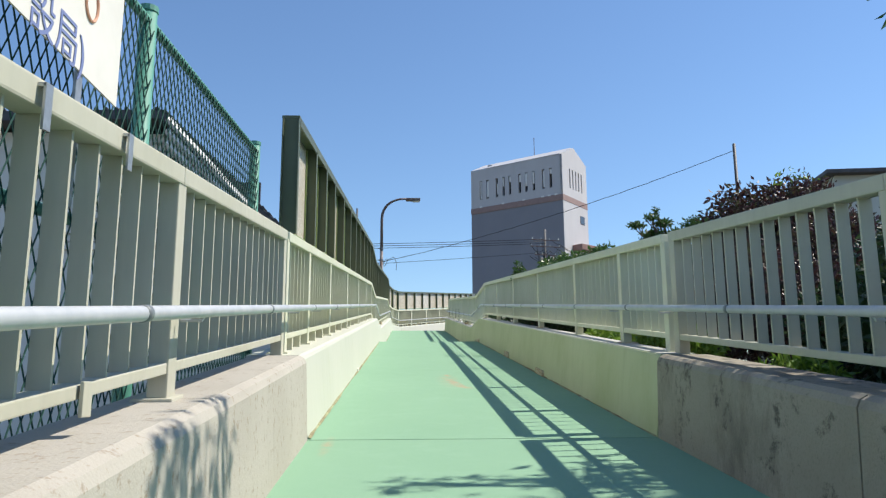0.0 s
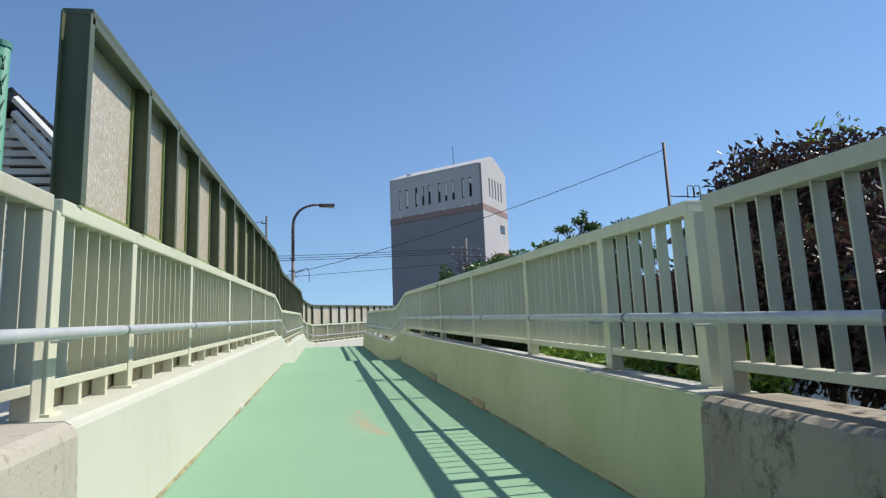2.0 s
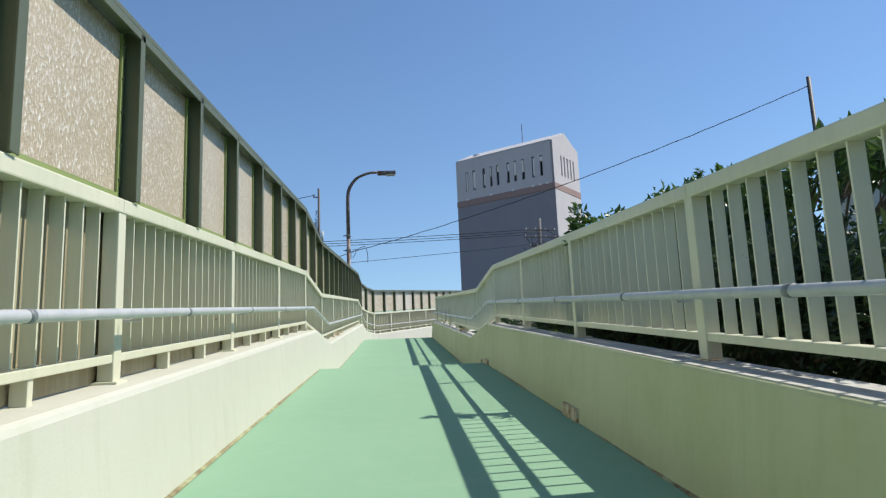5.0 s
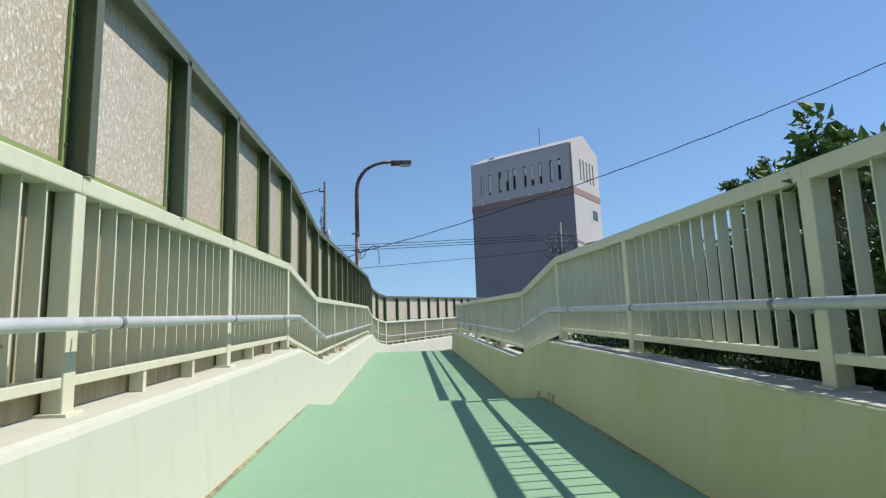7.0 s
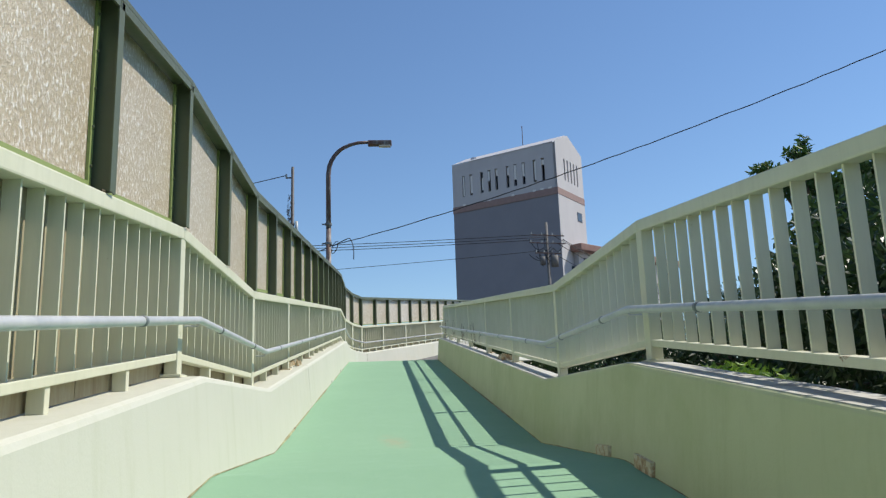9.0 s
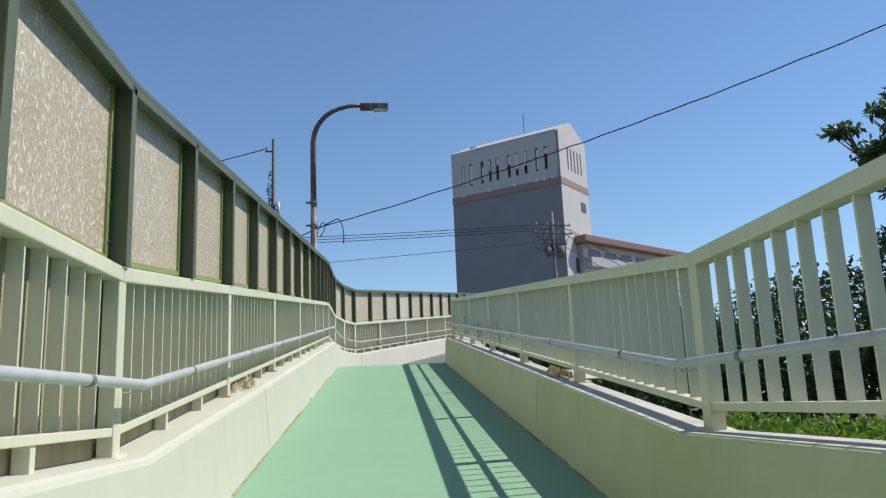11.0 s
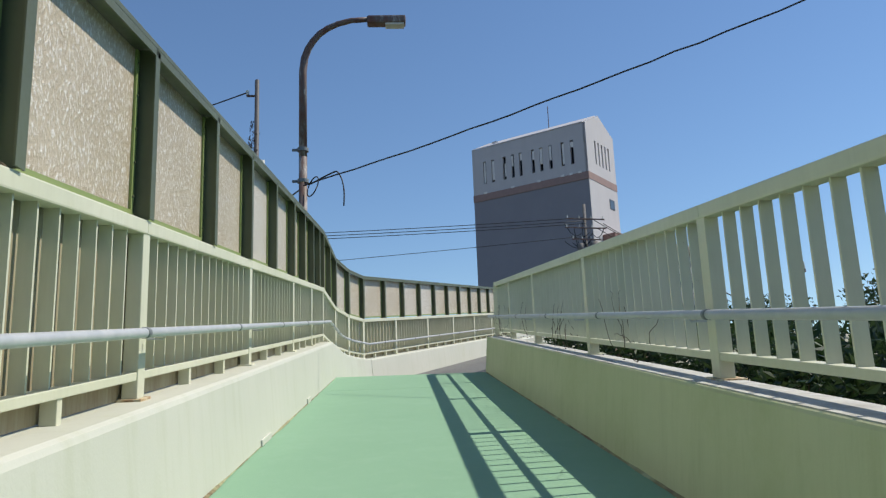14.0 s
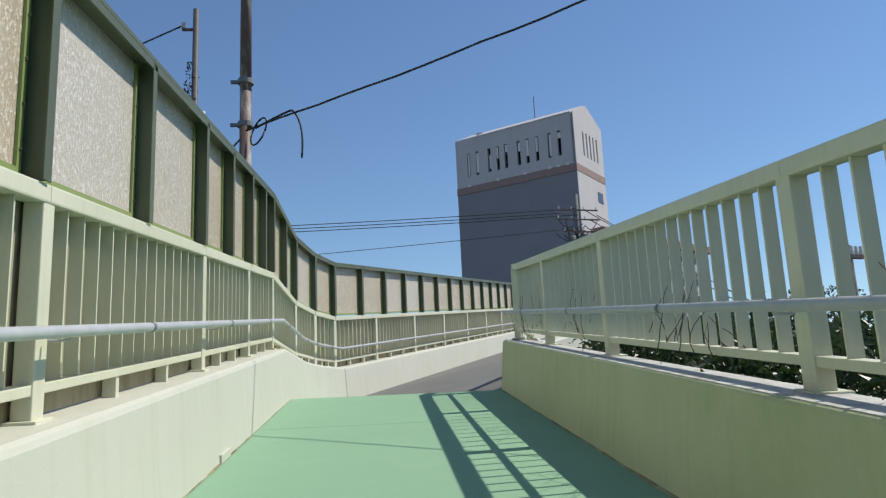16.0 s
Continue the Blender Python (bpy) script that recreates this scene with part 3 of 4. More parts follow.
for i in range(25):
    screen(upper(-1, 1.28 * i)[:3], upper(-1, 1.28 * (i + 1))[:3], end=i == 24)


# ------------------------------------------------------------------ handrails
def handrail(points, feet, label):
    t = thing("handrail", label, "handrail", "pipe handrails", points[0])
    o = Vector(points[0])
    part("pipe", tube(bmesh.new(), [Vector(p) - o for p in points], 0.0235, 14), pipe_grey, t, smooth=True)
    for p, out in feet:
        c = Vector(p) - o
        bm = tube(bmesh.new(), [c + Vector((0, 0, -0.012)), c + Vector((out[0] * 0.012, out[1] * 0.012, -0.034)), c + Vector((out[0] * 0.09, out[1] * 0.09, -0.034))], 0.006, 8)
        part("bracket", bm, pipe_grey, t)
    for a, b in zip(points, points[1:]):
        a, b = Vector(a) - o, Vector(b) - o
        n = int((b - a).length // 2.2)
        for k in range(n + 1):
            m = a.lerp(b, (k + 0.45) / (n + 1))
            w = (b - a).normalized() * 0.02
            part("sleeve", tube(bmesh.new(), [m - w, m + w], 0.0262, 14), sleeve_grey, t, "dark joint sleeve", True)
    return t


HR, HO = 0.897, 0.09
for side, ys in ((-1, LEFT_Y), (1, RIGHT_Y)):
    def at(y, o=HO, h=HR):
        x, yy, z, nx, ny = station(side, y)
        return (x + nx * o, yy + ny * o, z + h)
    pts = [at(-6.8), at(Y0), at(Y1 - 0.02), at(Y2 + 0.02), at(Y3 - (0.05 if side > 0 else 0.02))]
    if side < 0:
        for x, y, z, nx, ny in bend_left[1:]:
            pts.append((x + nx * HO, y + ny * HO, z + HR))
        x, y, z, nx, ny = upper(-1, 31)
        pts.append((x + nx * HO, y + ny * HO, z + HR))
    handrail(pts, [(at(y), (side, 0)) for y in LOW_Y[1:] + ys[1:-1]], "grey coated pipe handrail on brackets along the parapet")

# ------------------------------------------------------------------ wear on walls and floor
def wall_plate(y, length, height, label="rusty patch plate at the foot of the parapet"):
    """A plate at the foot of the right wall."""
    t = thing("patch_plate", label, "patch plate", "patch plates", (WIDTH, y, ramp_z(y)))
    sl = (ramp_z(y + length) - ramp_z(y)) / length
    bm = boxm(0.0, length, -0.012, 0.02, 0.004, height, 0.003, sl)
    bmesh.ops.transform(bm, matrix=Matrix.Rotation(math.pi / 2, 4, "Z"), verts=bm.verts)
    part("plate", bm, rusty, t)
    return t


wall_plate(9.85, 0.55, 0.075)
wall_plate(13.2, 0.45, 0.10)
wall_plate(18.55, 0.28, 0.08)
wall_plate(19.35, 0.30, 0.07)
for y0, ln, hh in ((31.7, 0.3, 0.06), (28.9, 0.4, 0.05), (10.6, 0.3, 0.04)):
    t = thing("patch_plate", "painted patch plate at the foot of the parapet", "patch plate", "patch plates", (0, y0, ramp_z(y0)))
    bm = boxm(0.0, ln, -0.02, 0.012, 0.004, hh, 0.003, SLOPE)
    bmesh.ops.transform(bm, matrix=Matrix.Rotation(math.pi / 2, 4, "Z") @ Matrix.Scale(-1, 4, (0, 1, 0)), verts=bm.verts)
    part("plate", bm, wall_paint, t)


def bolt_mesh():
    bm = bmesh.new()
    bmesh.ops.create_cone(bm, cap_ends=True, segments=14, radius1=0.030, radius2=0.030, depth=0.008, matrix=Matrix.Translation((0, 0, 0.004)))
    bmesh.ops.create_cone(bm, cap_ends=True, segments=6, radius1=0.025, radius2=0.024, depth=0.03, matrix=Matrix.Translation((0, 0, 0.023)))
    bmesh.ops.create_cone(bm, cap_ends=True, segments=12, radius1=0.014, radius2=0.011, depth=0.02, matrix=Matrix.Translation((0, 0, 0.048)))
    me = bpy.data.meshes.new("bolt")
    bm.to_mesh(me)
    bm.free()
    me.materials.append(rusty)
    return me


BOLT = bolt_mesh()
for side in (-1, 1):
    t = thing("splice_plate", "painted splice plate with rows of rusty bolts on the parapet", "splice plate", "splice plates",
              ((-0.30 if side < 0 else WIDTH + 0.30), 24.96 if side < 0 else 24.9, ramp_z(24.96 if side < 0 else 24.9) + WALL_H))
    bm = boxm(-0.46, 0.46, -0.10, 0.19 if side < 0 else 0.19, 0.0, 0.012, 0.003, SLOPE)
    bmesh.ops.transform(bm, matrix=Matrix.Rotation(math.pi / 2, 4, "Z") @ Matrix.Scale(-side, 4, (0, -1, 0)), verts=bm.verts)
    part("plate", bm, wall_paint, t)
    for row in (0, 1):
        for k in range(8 if row == 0 else 4):
            u = -0.40 + 0.114 * k if row == 0 else -0.28 + 0.12 * k
            shared("bolt", BOLT, t, (-side * (0.06 + 0.085 * row), u, 0.012 + SLOPE * u), random.uniform(0, 60))

# ------------------------------------------------------------------ chain-link fence, left of the foot of the ramp
CX = -0.35


def chain_fence():
    ys = [-6.4, -4.0, -1.6, 0.8, 3.2, 5.6]
    t = thing("chain_link_fence", "green coated chain-link fence on tall steel posts", "fence", "", (CX - 0.12, ys[0], 0))
    o = Vector((CX - 0.12, ys[0], 0))
    H = 2.09
    top_at = lambda y: 2.76 + (y - 5.6) * 0.08
    for y in ys:
        p = Vector((CX - 0.12, y, 0)) - o
        part("fence_post", tube(bmesh.new(), [p + Vector((0, 0, -0.7)), p + Vector((0, 0, top_at(y) + 0.02))], 0.038, 14), post_green, t, smooth=True)
        part("post_cap", tube(bmesh.new(), [p + Vector((0, 0, top_at(y) + 0.02)), p + Vector((0, 0, top_at(y) + 0.045))], 0.042, 14), post_green, t)
    for h in (-0.02, -1.0):
        a, b = Vector((0, 0, top_at(ys[0]) + h)), Vector((0, ys[-1] - ys[0], top_at(ys[-1]) + h))
        part("fence_rail", tube(bmesh.new(), [a, b], 0.021, 10), post_green, t, smooth=True)
    # woven mesh: two sets of slanting wires, one just before the other
    bm = bmesh.new()
    step, low, span = 0.062, -0.1, ys[-1] - ys[0]
    lean = 0.55
    hh = H - 0.03 - low
    for s in (1, -1):
        k = -hh * lean
        while k < span + hh * lean:
            u0, u1 = k, k + s * hh * lean
            z0, z1 = low, low + hh
            for _ in (0,):
                lo_u, hi_u = min(u0, u1), max(u0, u1)
                f0 = 0.0 if lo_u >= 0 else (0 - lo_u) / (hi_u - lo_u)
                f1 = 1.0 if hi_u <= span else (span - lo_u) / (hi_u - lo_u)
                if f1 <= f0:
                    continue
                def pt(f):
                    g = f if s > 0 else 1 - f
                    u = lo_u + (hi_u - lo_u) * f
                    z = z0 + (z1 - z0) * g
                    return Vector((0.03 + 0.003 * s, u, z - H + top_at(ys[0] + u)))
                tube(bm, [pt(f0), pt(f1)], 0.003, 4)
            k += step
    part("wire_mesh", bm, mesh_green, t)
    return t


chain_fence()
clip = thing("rail_clip", "white painted steel clip on the bottom rail of the railing", "clip", "", (-0.2, 2.16, ramp_z(2.16)))
part("clip_plate", boxm(0.0, 0.012, -0.03, 0.03, 0.62, 0.715, 0.003), weathered_paint, clip)


def sign_board():
    """A sign hung over the railing; its right end shows."""
    y0, y1 = 0.9, 2.56
    base = ramp_z(y1) + 1.62
    t = thing("sign_board", "faded white sign board with blue lettering on steel bands", "sign", "", (-0.335, y1, base))
    t.matrix_basis = pose(-0.335, y1, base - 0.02, 0, 0, -90)
    # local x runs back along -y (world), local y runs towards -x... board is upright in local x-z
    sl = 0.0
    part("board", boxm(0.0, y1 - y0, 0.0, 0.006, 0.0, 0.95, 0.001, sl), sign_white, t)
    for u in (0.28, 0.82):
        bm = boxm(u - 0.02, u + 0.02, -0.012, -0.001, -0.42, 0.9, 0.002, sl)
        part("back_bar", bm, band_steel, t)
    for u in (0.26, 0.80):
        bm = boxm(u - 0.018, u + 0.018, 0.006, 0.16, -0.165, -0.155, 0.001, -SLOPE)
        box(bm, u - 0.018, u + 0.018, 0.155, 0.162, -0.27, -0.155, 0.001, -SLOPE)
        part("hook_band", bm, band_steel, t)
    return t


sign = sign_board()


def lettering(body, size, m, material, parent):
    cu = bpy.data.curves.new("lettering", "FONT")
    cu.body, cu.size, cu.extrude = body, size, 0.0012
    tmp = bpy.data.objects.new("tmp_text", cu)
    scene.collection.objects.link(tmp)
    me = bpy.data.meshes.new_from_object(tmp.evaluated_get(bpy.context.evaluated_depsgraph_get()))
    bpy.data.objects.remove(tmp)
    me.name = "lettering"
    me.materials.clear()
    me.materials.append(material)
    ob = new("lettering", me)
    ob.parent = parent
    ob.matrix_basis = m
    return tagged(ob, "faded blue lettering")


# the board's face looks to +x; text runs along +y, rising with the slope
rot_text = Matrix(((0, 0, 1, 0), (1, 0, 0, 0), (0, 1, 0, 0), (0, 0, 0, 1)))
lettering("設局)", 0.155, sign.matrix_basis.inverted() @ Matrix.Translation((-0.327, 1.925, 1.905)) @ rot_text, sign_blue, sign)
bm = bmesh.new()
ring = [Vector((0.009, 0.045 * math.cos(a), 0.06 * math.sin(a))) for a in [2 * math.pi * k / 20 for k in range(20)]]
tube(bm, ring + [ring[0]], 0.005, 6)
emblem = part("emblem", bm, sign_red, sign, "faded red ring emblem")
emblem.matrix_basis = sign.matrix_basis.inverted() @ Matrix.Translation((-0.335, 2.30, 2.15))


# ------------------------------------------------------------------ tower and far buildings
def tower():
    L, M, R = Vector((10.87, 119.4, 0)), Vector((23.5, 109.4, 0)), Vector((28.6, 115.85, 0))
    u = (L - M).normalized()
    v = Vector((-u.y, u.x, 0))
    if v.dot(R - M) < 0:
        v = -v
    W, D = (L - M).length, 8.2
    t = thing("apartment_tower", "tall pale grey concrete tower with a gabled top and slit openings", "tower", "", tuple(M))
    # local axes: x along u (long face), y along v (gable face)
    t.matrix_basis = Matrix.Translation(M) @ Matrix(((u.x, v.x, 0, 0), (u.y, v.y, 0, 0), (0, 0, 1, 0), (0, 0, 0, 1)))
    zc, zr_, ze = 29.3, 30.2, 36.35
    part("lower_wall", boxm(0, W, 0, D, -0.6, zc, 0.0), tower_grey, t, "mid grey lower wall")
    # gable-side skin, paler
    part("gable_wall", boxm(-0.06, 0.0, -0.01, D, -0.6, zc, 0.0), tower_wall, t)
    part("red_band", boxm(-0.10, W + 0.02, -0.10, D + 0.02, zc, zr_, 0.02), tower_red, t, "faded red band")
    # upper storey: hollow walls with real slits
    wall = bmesh.new()
    xs = [W * k for k in (0.117, 0.195, 0.296, 0.376, 0.448, 0.557, 0.627, 0.702, 0.809, 0.886)]
    sw, s0, s1 = 0.44, 31.5, 34.5
    x = 0.0
    for c in xs:
        box(wall, x, c - sw / 2, 0.0, 0.35, zr_, ze)
        box(wall, c - sw / 2, c + sw / 2, 0.0, 0.35, zr_, s0)
        box(wall, c - sw / 2, c + sw / 2, 0.0, 0.35, s1, ze)
        x = c + sw / 2
    box(wall, x, W, 0.0, 0.35, zr_, ze)
    box(wall, W - 0.35, W, 0.35, D, zr_, ze)
    box(wall, 0.3, W - 0.35, D - 0.35, D, zr_, ze)
    part("upper_wall", wall, tower_wall, t)
    # gable wall with five slits
    g = bmesh.new()
    y = 0.0
    ys = [D * k for k in (0.30, 0.42, 0.54, 0.66, 0.78)]
    for c in ys:
        box(g, -0.05, 0.3, y, c - 0.2, zr_, ze - 0.2)
        box(g, -0.05, 0.3, c - 0.2, c + 0.2, zr_, 31.6)
        box(g, -0.05, 0.3, c - 0.2, c + 0.2, 34.6, ze - 0.2)
        y = c + 0.2
    box(g, -0.05, 0.3, y, D, zr_, ze - 0.2)
    pts = [(0, ze - 0.2), (D, ze - 0.2), (D, ze), (D * 0.48, ze + 1.9), (0, ze)]
    a = [g.verts.new((-0.05, p, z)) for p, z in pts]
    b = [g.verts.new((0.3, p, z)) for p, z in pts]
    g.faces.new(a)
    g.faces.new(b[::-1])
    for i in range(5):
        g.faces.new((a[i], a[(i + 1) % 5], b[(i + 1) % 5], b[i]))
    part("gable_upper_wall", g, tower_wall, t)
    # roof slopes
    rf = bmesh.new()
    for (ya, za), (yb, zb) in (((-0.05, ze), (D * 0.48, ze + 1.9)), ((D * 0.48, ze + 1.9), (D + 0.05, ze))):
        q = [rf.verts.new(p) for p in ((0.3, ya, za), (W, ya, za), (W, yb, zb), (0.3, yb, zb), (0.3, ya, za + 0.12), (W, ya, za + 0.12), (W, yb, zb + 0.12), (0.3, yb, zb + 0.12))]
        for f in ((0, 1, 2, 3), (7, 6, 5, 4), (0, 4, 5, 1), (1, 5, 6, 2), (2, 6, 7, 3), (3, 7, 4, 0)):
            rf.faces.new([q[i] for i in f])
    part("roof", rf, tower_wall, t)
    part("inner_core", boxm(0.8, W - 0.8, 1.0, D - 0.8, zr_, 35.6), opening_dark, t, "dark interior behind the slits")
    # added white panels: the brightness seen through the slits, put in as colour
    for c, z0, z1, u0, u1 in zip(xs, (33.6, 31.7, 32.6, 32.4, 33.2, 33.5, 33.0, 31.9, 31.8, 31.6), (34.3, 34.3, 34.4, 34.4, 34.3, 34.4, 34.4, 33.6, 34.3, 34.4),
                                 (-0.2, -0.2, -0.1, -0.15, -0.2, -0.2, -0.05, -0.2, -0.2, -0.1), (0.2, 0.05, 0.2, 0.2, 0.1, 0.1, 0.2, 0.0, 0.15, 0.12)):
        part("louvre", boxm(c + u0, c + u1, 0.06, 0.12, z0, z1), opening_pale, t, "white panel painting in light seen through the slit")
    for f in (0.05, 0.12, 0.19, 0.39, 0.62, 0.87):
        part("white_trim", boxm(W * f, W * f + 0.45, -0.13, -0.03, zr_ - 0.06, zr_ + 0.2, 0.01), opening_pale, t)
    for yy, z0, z1, ww in ((5.5, 26.6, 27.9, 1.5), (6.2, 21.4, 23.2, 1.6), (2.6, 18.3, 20.2, 1.6)):
        w = part("window", boxm(-0.09, -0.055, yy, yy + ww, z0, z1, 0.01), opening_dark, t)
        part("pane", boxm(-0.10, -0.092, yy + 0.1, yy + ww - 0.1, z0 + 0.1, z1 - 0.1), glass, w)
        w.parent = t
    part("antenna", tube(bmesh.new(), [(W * 0.42, D * 0.5, ze + 1.5), (W * 0.42, D * 0.5, ze + 5.0)], 0.05, 6), pole_steel, t)
    part("roof_vent", tube(bmesh.new(), [(W * 0.83, D * 0.2, ze + 0.3), (W * 0.83, D * 0.2, ze + 1.0)], 0.5, 10), tower_wall, t)
    return t


tower()


def annex():
    """The lower wing with a brown roof beside the tower."""
    t = thing("apartment_wing", "pale grey apartment wing with a brown roof and balconies", "building", "", (26.2, 111.5, 0), 38)
    part("wall", boxm(0, 22, 0, 9, -0.6, 22.0), tower_wall, t)
    part("roof", boxm(-0.9, 23, -1.2, 10, 22.0, 22.9, 0.1), roof_brown, t, "brown projecting roof edge")
    for f in range(3):
        z = 19.2 - 2.9 * f
        part("balcony", boxm(0.3, 21.5, -1.0, -0.02, z - 0.2, z + 1.0, 0.05), tower_wall, t)
        for k in range(6):
            w = part("window", boxm(1.0 + 3.5 * k, 3.4 + 3.5 * k, -0.05, -0.004, z + 0.1, z + 2.1, 0.01), opening_dark, t)
            part("pane", boxm(1.1 + 3.5 * k, 3.3 + 3.5 * k, -0.06, -0.052, z + 0.2, z + 2.0), glass, w)
        w = part("window", boxm(-0.05, -0.004, 2.5, 4.5, z + 0.2, z + 2.0, 0.01), opening_dark, t)
        part("pane", boxm(-0.06, -0.052, 2.6, 4.4, z + 0.3, z + 1.9), glass, w)
    return t


annex()


def house_left():
    """House behind the chain-link fence: dark tiled gable roof, white ribbed gable."""
    t = thing("house", "white sided house with a dark tiled gable roof", "house", "", (-4.5, 16.0, 0))
    hw, ridge, eave, depth = 2.9, 6.9, 4.3, 9.0
    part("wall", boxm(-4.2, hw - 0.5, 0.3, depth, -0.6, eave - 0.2), house_white, t)
    part("upper_wall", boxm(-4.2, -0.1, 0.3, depth, eave - 0.2, ridge - 0.34), house_white, t)
    g = bmesh.new()
    n = 15
    for i in range(n):
        z0 = eave - 0.3 + (ridge - eave - 0.1) * i / n
        z1 = z0 + (ridge - eave - 0.1) / n - 0.06
        half = (hw - 0.25) * (1 - (z1 - eave + 0.3) / (ridge - eave + 0.2))
        box(g, -half, half, 0.2 + 0.02 * (i % 2), 0.32, z0, z1)
    part("gable_siding", g, house_white, t, "white ribbed siding")
    for k, dz in enumerate((0.24, 0.50, 0.76)):
        bm = bmesh.new()
        tube(bm, [(0.15, -0.34, ridge + 0.02 - dz), (hw - 0.1, -0.34, eave - 0.23 - dz)], 0.07, 4)
        part("verge_board", bm, house_white, t, "white verge board")
    part("gable_backing", boxm(-2.0, 2.0, 0.33, 0.4, eave - 0.3, eave + 1.2), opening_dark, t)
    for s in (-1, 1):
        r = bmesh.new()
        reach, low = (hw, eave - 0.25) if s > 0 else (4.6, ridge - 0.12)
        q = [(0, -0.3, ridge), (s * reach, -0.3, low), (s * reach, depth + 0.3, low), (0, depth + 0.3, ridge)]
        a = [r.verts.new(p) for p in q]
        b = [r.verts.new((x, y, z - 0.2)) for x, y, z in q]
        r.faces.new(a)
        r.faces.new(b[::-1])
        for i in range(4):
            r.faces.new((a[i], a[(i + 1) % 4], b[(i + 1) % 4], b[i]))
        roof = part("roof", r, roof_dark, t)
        for k in range(22):
            f = (k + 0.5) / 22
            bm = tube(bmesh.new(), [(s * reach * f, -0.3, ridge - (ridge - low) * f + 0.02), (s * reach * f, depth + 0.3, ridge - (ridge - low) * f + 0.02)], 0.05, 5)
            part("tile_row", bm, roof_dark, roof)
    return t


house_left()


def house_right():
    t = thing("house", "grey-green walled house with a flat dark roof edge", "house", "", (11.2, 18.0, 0), -8)
    part("wall", boxm(0, 9, 0, 8, -0.6, 6.25), house_grey, t)
    part("roof_edge", boxm(-0.25, 9.3, -0.25, 8.3, 6.25, 6.36, 0.02), roof_dark, t, "dark metal roof edge")
    for x in (2.6, 5.4):
        for z in (4.4, 1.6):
            w = part("window", boxm(x, x + 1.3, -0.05, -0.004, z, z + 1.25, 0.01), house_white, t, "white framed window")
            part("pane", boxm(x + 0.07, x + 0.62, -0.06, -0.052, z + 0.07, z + 1.18), glass, w)
            part("pane", boxm(x + 0.68, x + 1.23, -0.064, -0.056, z + 0.07, z + 1.18), glass, w)
    return t


house_right()


def leaf_mesh(name, blobs, count, size, material, seed, droop=0.3, shell=0.55, slim=0.45):
    """Folded leaves scattered in ellipsoid clumps (x, y, z, rx, ry, rz), denser towards the outside."""
    r = np.random.RandomState(seed)
    vol = np.array([b[3] * b[4] * b[5] for b in blobs]) ** 0.8
    which = r.choice(len(blobs), count, p=vol / vol.sum())
    bl = np.array(blobs)[which]
    d = r.normal(size=(count, 3))
    d /= np.linalg.norm(d, axis=1)[:, None]
    rad = (shell + (1 - shell) * r.rand(count)) * np.minimum(1 + 0.09 * r.normal(size=count), 1.1)
    c = bl[:, :3] + d * rad[:, None] * bl[:, 3:]
    ax = d * 0.6 + r.normal(size=(count, 3)) * 0.8
    ax[:, 2] -= droop
    ax /= np.linalg.norm(ax, axis=1)[:, None]
    sd = np.cross(ax, r.normal(size=(count, 3)))
    sd /= np.linalg.norm(sd, axis=1)[:, None]
    nm = np.cross(ax, sd)
    s = size * (0.6 + 0.8 * r.rand(count))[:, None]
    base, tip = c, c + ax * s
    mid = c + ax * s * 0.5
    v = np.stack([base, mid + sd * s * slim * 0.5 + nm * s * 0.1, tip - nm * s * 0.1, mid - sd * s * slim * 0.5 + nm * s * 0.1], 1).reshape(-1, 3)
    f = np.arange(count * 4).reshape(-1, 4)
    me = bpy.data.meshes.new(name)
    tri = np.concatenate([f[:, [0, 1, 2]], f[:, [0, 2, 3]]])
    me.from_pydata(v.tolist(), [], tri.tolist())
    me.materials.append(material)
    me.update()
    return new(name, me)


# ------------------------------------------------------------------ poles and cables
def street_lamp():
    x, y = -0.52, 35.5
    t = thing("street_lamp", "tall steel street lamp with a curved arm, rust streaked", "street lamp", "", (x, y, -0.6))
    part("pole", tube(bmesh.new(), [(0, 0, 0), (0, 0, 4.5), (0, 0, 8.2)], 0.085, 16, 0.07), pole_steel, t, smooth=True)
    arc = [(0, 0, 8.2), (0, 0, 9.75), (0.03, 0, 10.0), (0.09, 0, 10.17), (0.18, 0, 10.32), (0.29, 0, 10.45), (0.44, 0, 10.56), (0.62, 0, 10.64), (0.85, 0, 10.70), (1.2, 0, 10.72)]
    part("arm", tube(bmesh.new(), arc, 0.07, 14, 0.045, (0, 1, 0)), pole_steel, t, smooth=True)
    bm = boxm(1.12, 1.80, -0.11, 0.11, 10.61, 10.75, 0.035)
    head = part("lamp_head", bm, pole_steel, t, "grey lamp housing")
    part("lens", boxm(1.44, 1.77, -0.09, 0.09, 10.575, 10.612, 0.01), lamp_glass, head, "clouded lens")
    for z in (6.7, 7.75, 8.3):
        part("band", tube(bmesh.new(), [(0, 0, z), (0, 0, z + 0.06)], 0.095, 16), sleeve_grey, t, "steel band")
        part("band_bolt", boxm(-0.18, -0.09, -0.02, 0.02, z + 0.01, z + 0.05, 0.004), sleeve_grey, t)
    return t


street_lamp()


